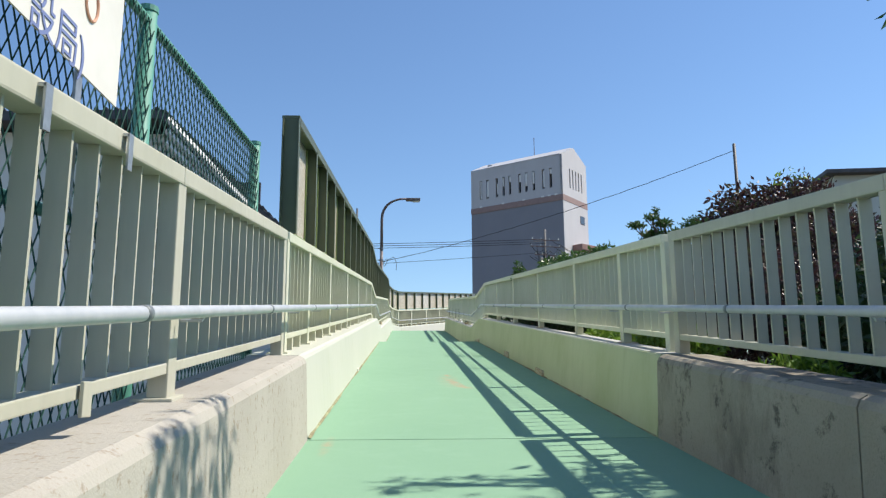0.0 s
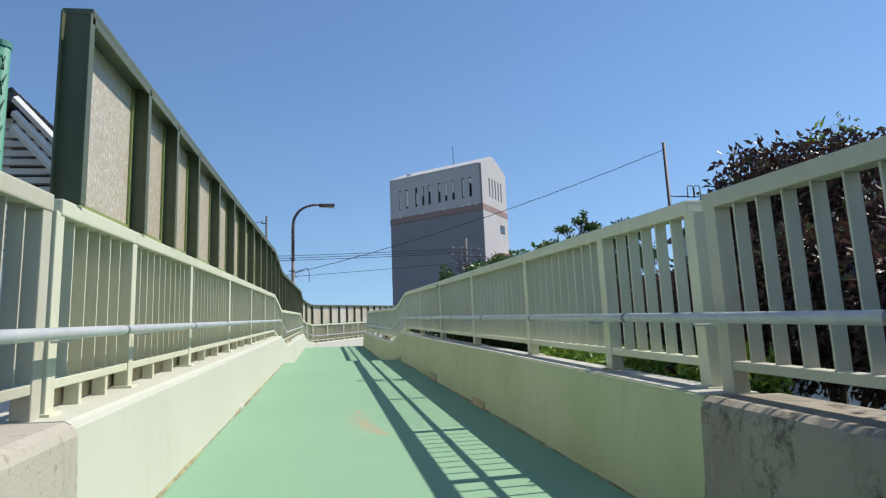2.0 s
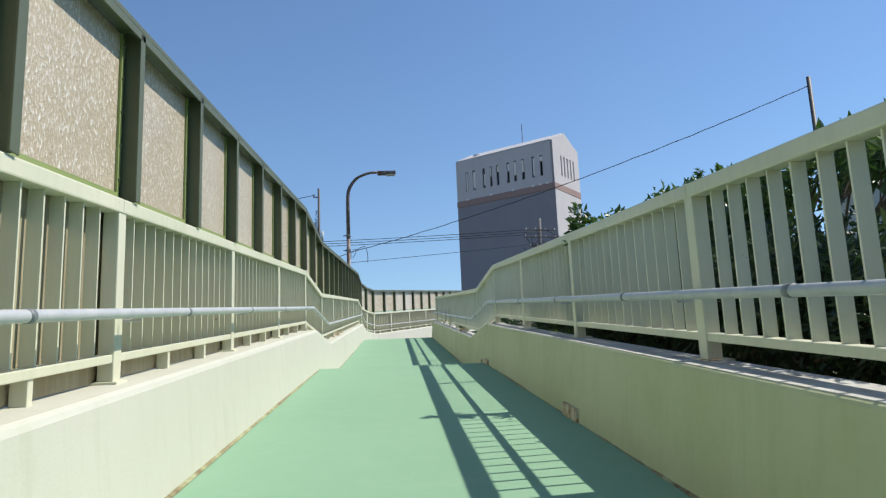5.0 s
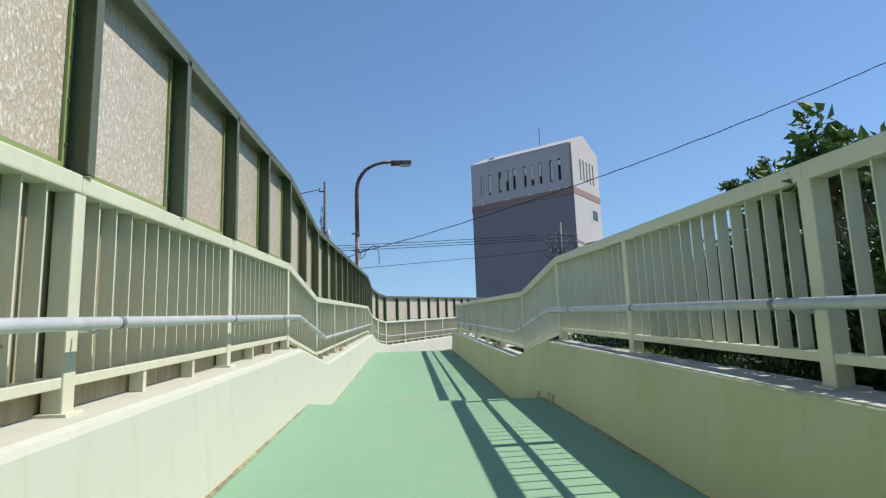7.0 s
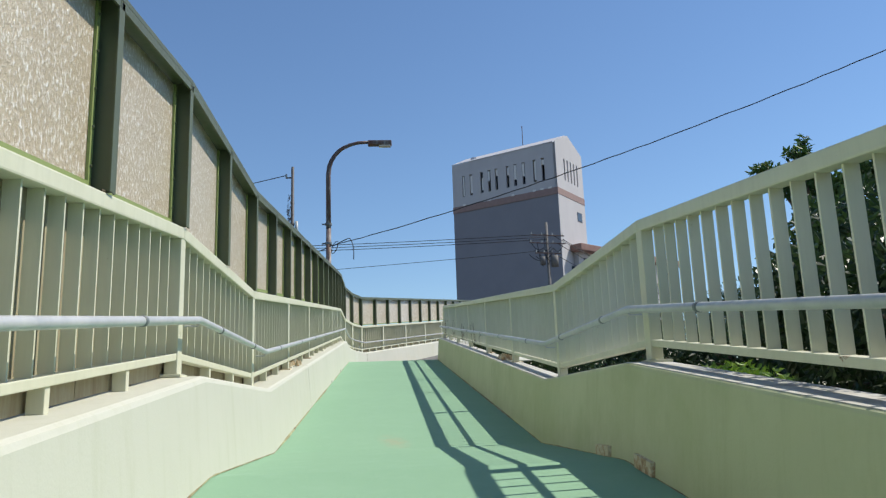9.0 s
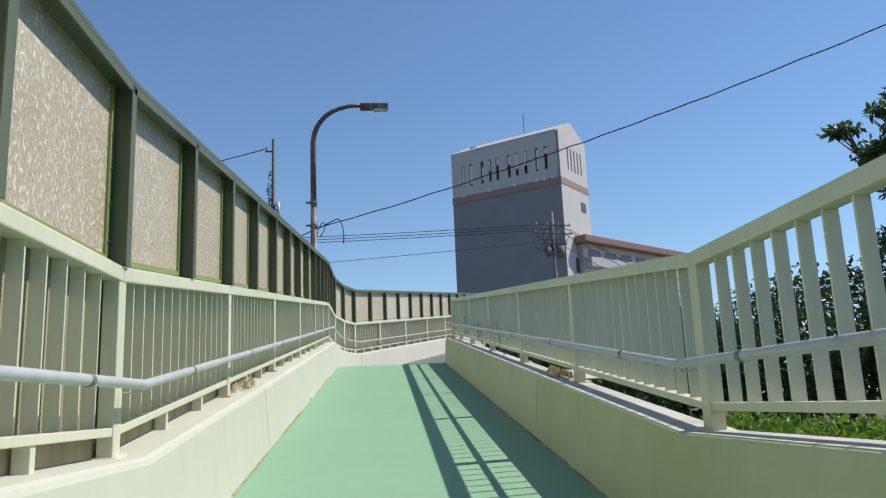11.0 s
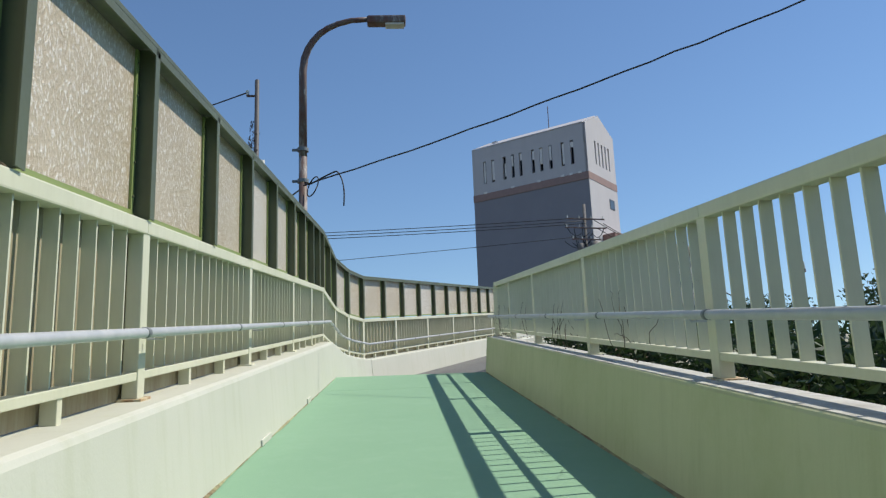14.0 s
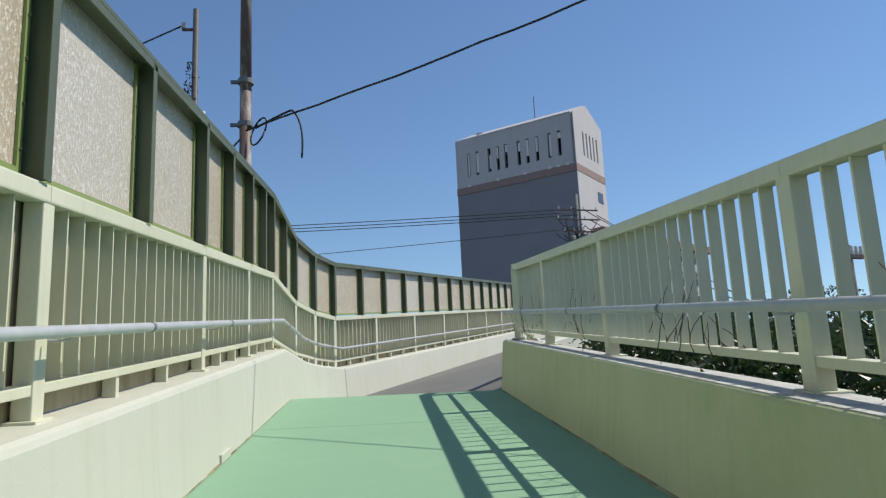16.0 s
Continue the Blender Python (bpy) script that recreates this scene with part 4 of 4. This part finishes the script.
def utility_pole(x, y, base, top, arms, label, r=0.16):
    t = thing("utility_pole", label, "utility pole", "utility poles", (x, y, base))
    h = top - base
    part("pole", tube(bmesh.new(), [(0, 0, 0), (0, 0, h)], r, 14, r * 0.62), pole_concrete, t, smooth=True)
    for z, half, yaw in arms:
        bm = boxm(-half, half, -0.05, 0.05, -0.05, 0.05, 0.008)
        bmesh.ops.transform(bm, matrix=Matrix.Translation((0, -0.15, z - base)) @ Matrix.Rotation(radians(yaw), 4, "Z"), verts=bm.verts)
        arm = part("crossarm", bm, pole_steel, t)
        n = 4
        for k in range(n):
            u = half * (-0.92 + 1.84 * k / (n - 1))
            c = Vector((math.cos(radians(yaw)) * u, -0.15 + math.sin(radians(yaw)) * u, z - base + 0.05))
            bm = tube(bmesh.new(), [c, c + Vector((0, 0, 0.09)), c + Vector((0, 0, 0.1)), c + Vector((0, 0, 0.2))], 0.05, 8, 0.035)
            part("insulator", bm, lamp_glass, arm, "white insulator")
    return t


p = utility_pole(-1.88, 38.6, -0.6, 10.4, (), "slim dark utility pole wound with dry creeper", 0.075)
for _ob in p.children:
    _ob.data.materials[0] = roof_dark
part("transformer", tube(bmesh.new(), [(0.13, 0.0, 8.75), (0.13, 0.0, 9.2)], 0.045, 10), lamp_glass, p, "small white cable box", True)
part("bracket", boxm(-0.22, 0.03, -0.02, 0.02, 10.62, 10.66, 0.004), pole_steel, p)
part("insulator", tube(bmesh.new(), [(-0.2, 0, 10.66), (-0.2, 0, 10.76)], 0.035, 8), lamp_glass, p, "white insulator")
cr_ = leaf_mesh("creeper", [(-0.07, 0.0, 9.6, 0.07, 0.07, 0.55), (-0.05, 0.0, 8.9, 0.10, 0.10, 0.5)], 260, 0.08, vine_brown, 77)
cr_.parent = p
p = utility_pole(15.3, 80.0, -0.6, 18.4, ((17.2, 1.6, 12), (16.5, 1.7, 12), (15.6, 1.2, 12)), "concrete utility pole with three crossarms and a tangle of cables", 0.2)
part("transformer", tube(bmesh.new(), [(0.55, -0.1, 15.0), (0.55, -0.1, 16.0)], 0.33, 12), pole_concrete, p, "cylindrical transformer", True)
part("transformer", tube(bmesh.new(), [(-0.5, -0.1, 15.2), (-0.5, -0.1, 15.9)], 0.25, 12), pole_concrete, p, "cylindrical transformer", True)
thin = thing("service_pole", "thin dark steel service pole", "pole", "utility poles", (13.25, 28.0, -0.6))
part("pole", tube(bmesh.new(), [(0, 0, 0), (-0.02, 0, 11.05)], 0.075, 12, 0.06), roof_dark, thin, smooth=True)
part("arm", tube(bmesh.new(), [(0.0, 0, 9.0), (0.75, 0, 9.0)], 0.025, 8), roof_dark, thin)
for x in (0.72, 0.98):
    part("hoop", tube(bmesh.new(), [(x, 0, 8.95), (x, 0, 9.34), (x + 0.03, 0, 9.4), (x + 0.2, 0, 9.4), (x + 0.23, 0, 9.34), (x + 0.23, 0, 8.95)], 0.022, 8), pole_steel, thin, "pale steel hoop")
part("hoop_tie", tube(bmesh.new(), [(0.7, 0, 8.98), (1.24, 0, 8.98)], 0.02, 8), roof_dark, thin)


p = utility_pole(11.9, 43.4, -0.6, 7.0, ((6.7, 0.25, 20),), "slim grey utility pole with a short crossarm beyond the trees", 0.065)


def cable(a, b, sag, r, label, wob=0.0, n=28, twist=0):
    a, b = Vector(a), Vector(b)
    o = a.copy()
    pts = []
    for i in range(n + 1):
        f = i / n
        p = a.lerp(b, f) - o
        p.z -= 4 * sag * f * (1 - f)
        if wob and 0 < i < n:
            p += Vector((0, random.uniform(-wob, wob), random.uniform(-wob, wob)))
        pts.append(p)
    ob = part("cable", tube(bmesh.new(), pts, r, 6), cable_black, None, "", True)
    ob.location = o
    return tagged(ob, label, "cable", "overhead cables")


cable((-0.52, 35.45, 7.08), (13.24, 28.0, 10.2), 0.33, 0.012, "black service cable strung from the lamp to a thin pole", 0.012, 46)
cable((-38, 84, 13.6), (15.3, 80, 15.9), 0.3, 0.022, "thin overhead cable running to the utility pole")
for dz, dy in ((0.0, 0.0), (-0.22, 0.5), (-0.5, -0.5)):
    cable((-38, 84, 17.6 + dz), (15.3, 80 + dy * 0.3, 17.35 + dz), 0.45, 0.028, "black overhead cable running to the utility pole")
for dz, dx in ((0.0, 0.6), (-0.7, 0.9), (-1.4, 0.2), (-0.35, 1.4)):
    cable((15.3 + dx, 80.0, 17.2 + dz), (48, 92, 4.5 + dz), 0.8, 0.028, "black overhead cable running to the utility pole")
cable((-2.08, 38.6, 10.12), (-26, 58, 12.6), 0.4, 0.014, "thin cable leading off from the utility pole")
cable((-1.88, 38.6, 7.5), (-0.52, 35.5, 7.08), 0.08, 0.013, "thin cable between the pole and the lamp")
for k in range(14):
    a = Vector((15.3 + random.uniform(-1.7, 1.7), 79.8, random.uniform(15.2, 17.3)))
    b = Vector((15.3 + random.uniform(-0.5, 0.5), 79.9, random.uniform(14.4, 16.6)))
    cable(a, b, random.uniform(0.2, 0.7), 0.03, "drooping jumper cable on the utility pole", 0.0, 10)
# loose loop of spare cable at the lamp
bm = bmesh.new()
loop = []
for k in range(24):
    f = k / 23
    a = 1.75 * f
    loop.append((0.10 + 0.56 * math.sin(a), -0.05 - 0.1 * f, 0.06 + 0.22 * math.sin(2.3 * f) - 0.85 * max(0.0, f - 0.5) ** 1.25 * 1.6))
tube(bm, loop, 0.013, 6)
ring = [(0.14 + 0.07 * math.cos(a) + 0.06 * math.sin(a), -0.05, 0.02 + 0.17 * math.sin(a)) for a in [2 * math.pi * k / 16 for k in range(17)]]
tube(bm, ring, 0.011, 6)
lc = part("loose_cable", bm, cable_black, None, "", True)
lc.location = (-0.48, 35.4, 7.02)
tagged(lc, "loose black cable loop hanging from the lamp pole", "cable", "overhead cables")


# ------------------------------------------------------------------ plants
def stems(bm, base, blobs, r0, seed):
    """Limbs from the base to each clump, with twigs."""
    q = random.Random(seed)
    base = Vector(base)
    for b in blobs:
        e = Vector(b[:3])
        mid = base.lerp(e, 0.5) + Vector((q.uniform(-0.12, 0.12), q.uniform(-0.12, 0.12), 0.1)) * (e - base).length * 0.5
        tube(bm, [base, mid, e], r0, 6, r0 * 0.35)
        for _ in range(5):
            w = Vector((q.uniform(-1, 1) * b[3], q.uniform(-1, 1) * b[4], q.uniform(-0.6, 1) * b[5])) * 0.85
            tube(bm, [e.lerp(base, 0.15), e + w], r0 * 0.3, 5, r0 * 0.1)


def plant(name, label, category, base, blobs, count, size, material, seed, trunk=0.05, height=0.0, slim=0.45, shell=0.5, group="plants beside the ramp"):
    t = thing(name, label, category, group, base)
    o = Vector(base)
    loc = [(b[0] - o.x, b[1] - o.y, b[2] - o.z, *b[3:]) for b in blobs]
    bm = bmesh.new()
    fork = Vector((0, 0, height))
    if height:
        tube(bm, [(0, 0, 0), (0.03, 0.02, height * 0.5), fork], trunk, 10, trunk * 0.7)
    stems(bm, fork, loc, trunk * (0.6 if height else 0.8), seed)
    part("trunk" if height else "stem", bm, bark, t)
    cr = leaf_mesh("crown", loc, count, size, material, seed, slim=slim, shell=shell)
    cr.parent = t
    return t


# soil bank behind the right wall, level with the wall's top near the foot of the ramp
bank = [(2.95, -7.0), (2.95, 5.0), (2.88, 12.0), (2.88, 17.0), (2.9, 25.0), (2.9, 36.0)]
bv, bf = [], []
for i, (x, y) in enumerate(bank):
    z = ramp_z(y) + 0.30 if y < 6 else max(ramp_z(y) + 0.30 - 0.10 * (y - 6), -0.3)
    bv += [(x, y, z), (x + 2.5, y, z - 0.15), (x + 9.0, y, -0.58)]
for i in range(len(bank) - 1):
    for j in range(2):
        a = 3 * i + j
        bf.append((a, a + 1, a + 4, a + 3))
tagged(link_mesh("ground_bank", bv, bf, soil), "dry soil bank behind the parapet wall", "ground", kind="structure")

plant("shrub", "purple-red leaved shrub growing above the railing", "shrub", (3.9, 6.6, 0.8),
      [(4.3, 6.95, 2.42, 0.5, 0.6, 0.52), (3.85, 7.0, 2.3, 0.42, 0.55, 0.6), (3.6, 6.3, 1.7, 0.45, 0.7, 0.5), (3.65, 5.5, 1.5, 0.42, 0.6, 0.45), (4.2, 6.1, 1.9, 0.5, 0.6, 0.5)],
      28000, 0.056, leaf_red, 11, 0.035, shell=0.62)
plant("shrub", "purple-red leaved shrub growing above the railing", "shrub", (4.3, 8.2, 1.0),
      [(4.6, 8.0, 2.4, 0.55, 0.7, 0.6), (5.0, 8.7, 2.7, 0.5, 0.6, 0.55), (3.9, 8.2, 1.75, 0.45, 0.8, 0.6), (4.0, 9.3, 1.85, 0.45, 0.7, 0.55)],
      25000, 0.056, leaf_red, 12, 0.035, shell=0.62)
plant("shrub", "fresh green shoots sprouting from the top of the red shrub", "shrub", (4.2, 6.8, 2.3),
      [(4.1, 6.6, 2.88, 0.12, 0.25, 0.06), (4.4, 6.9, 2.9, 0.1, 0.2, 0.06)],
      55, 0.055, leaf_fresh, 19, 0.008, slim=0.35)
plant("shrub", "dark green shrub close behind the railing bars", "shrub", (3.7, 3.2, 0.6),
      [(3.6, 2.4, 1.2, 0.5, 0.9, 0.55), (3.5, 3.8, 1.3, 0.45, 0.8, 0.5), (4.1, 3.2, 1.6, 0.5, 0.9, 0.4), (3.9, 4.6, 1.7, 0.4, 0.5, 0.4), (3.5, 0.9, 0.9, 0.5, 0.9, 0.5)],
      15000, 0.07, leaf_dark, 13, 0.03)
plant("shrub", "dense dark green hedge close behind the railing bars", "hedge", (3.5, 6.5, 0.6),
      [(3.42 + 0.06 * (k % 3), 1.6 + 0.8 * k, ramp_z(1.6 + 0.8 * k) + 0.72 + 0.05 * (k % 2), 0.3, 0.6, 0.4) for k in range(5)],
      8000, 0.07, leaf_dark, 20, 0.03)
plant("shrub", "fresh yellow-green sprouting plant at the foot of the railing", "shrub", (3.15, 7.0, 0.9),
      [(3.0, 4.6, 1.0, 0.16, 0.5, 0.16), (2.98, 6.2, 1.3, 0.18, 0.5, 0.15), (2.98, 7.6, 1.45, 0.2, 0.6, 0.15), (2.98, 9.0, 1.58, 0.2, 0.6, 0.14), (3.2, 3.3, 0.8, 0.2, 0.6, 0.18), (3.1, 10.4, 1.6, 0.15, 0.5, 0.12)],
      6000, 0.075, leaf_fresh, 14, 0.008, slim=0.35)
plant("shrub", "dark green hedge behind the railing bars", "hedge", (3.7, 12.0, 0.9),
      [(3.5, 10.6, 1.7, 0.42, 0.8, 0.55), (3.6, 11.6, 2.1, 0.45, 0.7, 0.6), (3.4, 12.6, 2.35, 0.42, 0.7, 0.6), (3.7, 13.5, 2.5, 0.55, 0.7, 0.75), (3.4, 14.3, 2.3, 0.36, 0.6, 0.6), (3.7, 15.2, 2.1, 0.5, 0.7, 0.6), (3.9, 16.6, 2.1, 0.6, 0.9, 0.6), (4.1, 18.2, 2.1, 0.6, 0.9, 0.6)],
      26000, 0.085, leaf_dark, 15, 0.04)
plant("shrub", "broad-leaved green shrub leaning over the railing", "shrub", (3.2, 14.0, 1.2),
      [(2.72, 14.05, 3.27, 0.07, 0.09, 0.14), (2.69, 14.05, 3.1, 0.07, 0.09, 0.09), (2.78, 13.95, 3.14, 0.1, 0.12, 0.1), (2.95, 13.9, 2.7, 0.1, 0.2, 0.3)],
      650, 0.062, leaf_green, 16, 0.012, slim=0.5)
plant("shrub", "dense dark green hedge pressed against the outside of the railing", "hedge", (3.3, 15.5, 0.9),
      [(3.14 + 0.07 * (k % 2), 10.6 + 0.7 * k, ramp_z(10.6 + 0.7 * k) + 0.80 + 0.04 * (k % 3), 0.22, 0.5, 0.36) for k in range(12)],
      21000, 0.065, leaf_dark, 23, 0.02, shell=0.4)
plant("shrub", "green hedge tops showing over the railing", "hedge", (3.3, 12.4, 1.2),
      [(3.58 + 0.07 * (k % 3), 11.0 + 0.5 * k, ramp_z(11.0 + 0.5 * k) + (1.60 if k < 6 else 1.66) + 0.06 * ((k * 5) % 3 - 1), 0.2, 0.34, 0.17) for k in range(12)],
      5200, 0.085, leaf_green, 17, 0.02, shell=0.35)
plant("tree", "leafy green tree overhanging the foot of the ramp", "tree", (5.9, 4.2, 0.2),
      [(4.05, 4.6, 3.5, 0.25, 0.3, 0.14), (4.35, 4.9, 3.75, 0.4, 0.35, 0.14), (4.2, 4.4, 3.12, 0.18, 0.22, 0.08), (2.98, 3.1, 4.5, 0.12, 0.22, 0.2), (3.04, 3.5, 4.62, 0.14, 0.22, 0.2), (2.92, 2.85, 4.45, 0.12, 0.18, 0.16), (3.8, 4.62, 4.5, 0.22, 0.16, 0.08), (4.2, 4.72, 4.5, 0.3, 0.16, 0.08), (4.5, 4.6, 4.45, 0.2, 0.12, 0.06), (5.9, 4.0, 5.6, 0.9, 1.0, 0.6), (5.2, 3.3, 5.3, 0.7, 0.7, 0.3)],
      2100, 0.12, leaf_green, 18, 0.08, 2.6, slim=0.4, shell=0.2)
# trees further along on the right
plant("tree", "leafy green tree standing beyond the railing", "tree", (12.8, 32.0, -0.5),
      [(11.3, 31.8, 8.72, 0.1, 0.2, 0.14), (11.05, 31.7, 8.4, 0.3, 0.4, 0.12), (10.65, 32.5, 8.25, 0.35, 0.4, 0.11), (11.6, 31.9, 8.2, 0.4, 0.5, 0.16), (11.3, 32.2, 7.7, 0.6, 0.6, 0.25), (12.3, 32.2, 7.6, 0.7, 0.8, 0.4), (11.7, 31.8, 6.9, 0.8, 0.8, 0.4), (13.2, 32.0, 8.0, 0.8, 0.9, 0.5), (12.8, 32.0, 6.6, 1.0, 1.1, 0.5), (11.8, 32.2, 5.9, 0.9, 1.0, 0.4), (13.6, 32.0, 7.0, 0.9, 0.9, 0.5), (12.6, 32.0, 5.3, 1.2, 1.1, 0.5), (11.4, 31.6, 4.9, 1.0, 1.0, 0.5), (13.8, 31.6, 5.6, 1.0, 1.0, 0.5)],
      26000, 0.15, leaf_green, 21, 0.12, 4.4, slim=0.42, shell=0.2)
for k, (x, y, top, s) in enumerate(((7.0, 22.5, 5.0, 1.1), (6.2, 30.0, 4.3, 1.0), (8.4, 29.5, 4.9, 1.2), (11.4, 30.5, 5.6, 1.3), (8.6, 25.8, 5.6, 1.2), (7.2, 33.0, 4.2, 1.0), (9.0, 37.5, 4.9, 1.2), (8.6, 42.5, 5.2, 1.3), (12.5, 38.0, 6.0, 1.4), (12.0, 46.0, 6.2, 1.5), (6.6, 19.5, 4.5, 1.0), (13.5, 24.0, 5.4, 1.3))):
    r = random.Random(40 + k)
    bl = [(x + r.uniform(-0.9, 0.9) * s, y + r.uniform(-1.4, 1.4) * s, top - r.uniform(0.5, 2.3), 0.85 * s, 1.0 * s, 0.55 * s) for _ in range(7)]
    bl.append((x, y, top - 0.6, 0.6 * s, 0.8 * s, 0.5 * s))
    plant("tree", "rounded dark green garden tree seen through the railing bars", "tree", (x, y, -0.55), bl, 6500, 0.13, leaf_dark, 60 + k, 0.1, max(0.8, top - 2.8), shell=0.45)
# low weeds against the outside of the right wall
plant("shrub", "low green weeds growing along the outside of the parapet", "weeds", (3.3, 19.5, 1.2),
      [(3.4, 21.6, 2.65, 0.35, 0.9, 0.22), (3.6, 23.2, 2.6, 0.45, 0.9, 0.28), (4.1, 21.5, 2.6, 0.4, 1.2, 0.3)],
      10500, 0.07, leaf_fresh, 31, 0.012, slim=0.35)
plant("shrub", "dark green thicket below the outside of the parapet", "thicket", (4.2, 26.0, 0.3),
      [(4.0, 19.0 + 1.5 * k, 2.0 + 0.08 * k, 0.7, 1.0, 0.55) for k in range(11)],
      17000, 0.10, leaf_dark, 32, 0.04)
plant("shrub", "dark green thicket rising outside the head of the ramp", "thicket", (4.2, 31.5, 0.3),
      [(3.75 + 0.12 * (k % 3), 26.2 + 0.95 * k, ramp_z(26.2 + 0.95 * k) + 0.36 + 0.08 * (k % 2), 0.5, 0.75, 0.4) for k in range(11)],
      17000, 0.085, leaf_dark, 34, 0.04)


def vine(y0, y1, seed):
    """Dry tendrils wound through the bars of the right railing."""
    q = random.Random(seed)
    bm = bmesh.new()
    o = Vector((WIDTH + 0.2, y0, ramp_z(y0) + WALL_H))
    for k in range(12):
        y = q.gauss(0.5, 0.22) * (y1 - y0)
        p = Vector((q.uniform(-0.02, 0.12), y, ramp_z(y0 + y) - ramp_z(y0) + 0.10))
        pts = [p.copy()]
        d = Vector((0, q.uniform(-1, 1), 1.0))
        for _ in range(q.randint(6, 10)):
            d += Vector((q.uniform(-0.3, 0.3), q.uniform(-0.8, 0.8), q.uniform(-0.5, 0.45)))
            d.x *= 0.4
            p = p + d.normalized() * 0.06
            p.x = min(max(p.x, -0.03), 0.14)
            g = ramp_z(y0 + p.y) - ramp_z(y0)
            p.z = min(max(p.z, 0.10 + g), 0.5 + g)
            pts.append(p.copy())
        tube(bm, pts, 0.0032, 5, 0.0016)
    ob = part("dry_vine", bm, vine_brown)
    ob.location = o
    tagged(ob, "dry brown vine tendrils wound through the railing bars", "vine", "dry vines")
    lf = leaf_mesh("dry_leaves", [(0.05, (y1 - y0) * f, 0.12, 0.06, 0.3, 0.1) for f in (0.3, 0.6)], 22, 0.032, vine_brown, seed)
    lf.parent = ob


vine(27.6, 29.4, 5)
vine(29.6, 31.4, 6)
vine(31.9, 33.4, 7)
vine(34.2, 35.5, 8)


# ------------------------------------------------------------------ grimy sealant along the feet of the walls
grime = Mat("grimy_sealant", 0.9).world_co()
_n = grime.noise(3.5, 7, 0.75)
grime = grime.colour(grime.ramp(_n, (0.36, (0.40, 0.44, 0.26)), (0.5, (0.26, 0.24, 0.13)), (0.64, (0.15, 0.10, 0.055)))).m
for side in (-1, 1):
    x0 = 0.0 if side < 0 else WIDTH
    n = 230
    v, f = [], []
    rr_ = random.Random(3 + side)
    w = 0.014
    for i in range(n + 1):
        y = Y0 + 0.03 + (Y3 - 0.1 - Y0) * i / n
        w = min(max(w + rr_.uniform(-0.005, 0.005), 0.002), 0.017)
        z = ramp_z(y)
        v += [(x0 - side * w, y, z + 0.0025), (x0 + side * 0.004, y, z + 0.006 + w * 0.6)]
    for i in range(n):
        f.append((2 * i, 2 * i + 1, 2 * i + 3, 2 * i + 2))
    ob = link_mesh("trim_sealant", v, f, grime)
    so = ob.modifiers.new("thickness", "SOLIDIFY")
    so.thickness = 0.003
    tagged(ob, "grimy brown sealant line where wall meets floor", "trim", kind="structure")
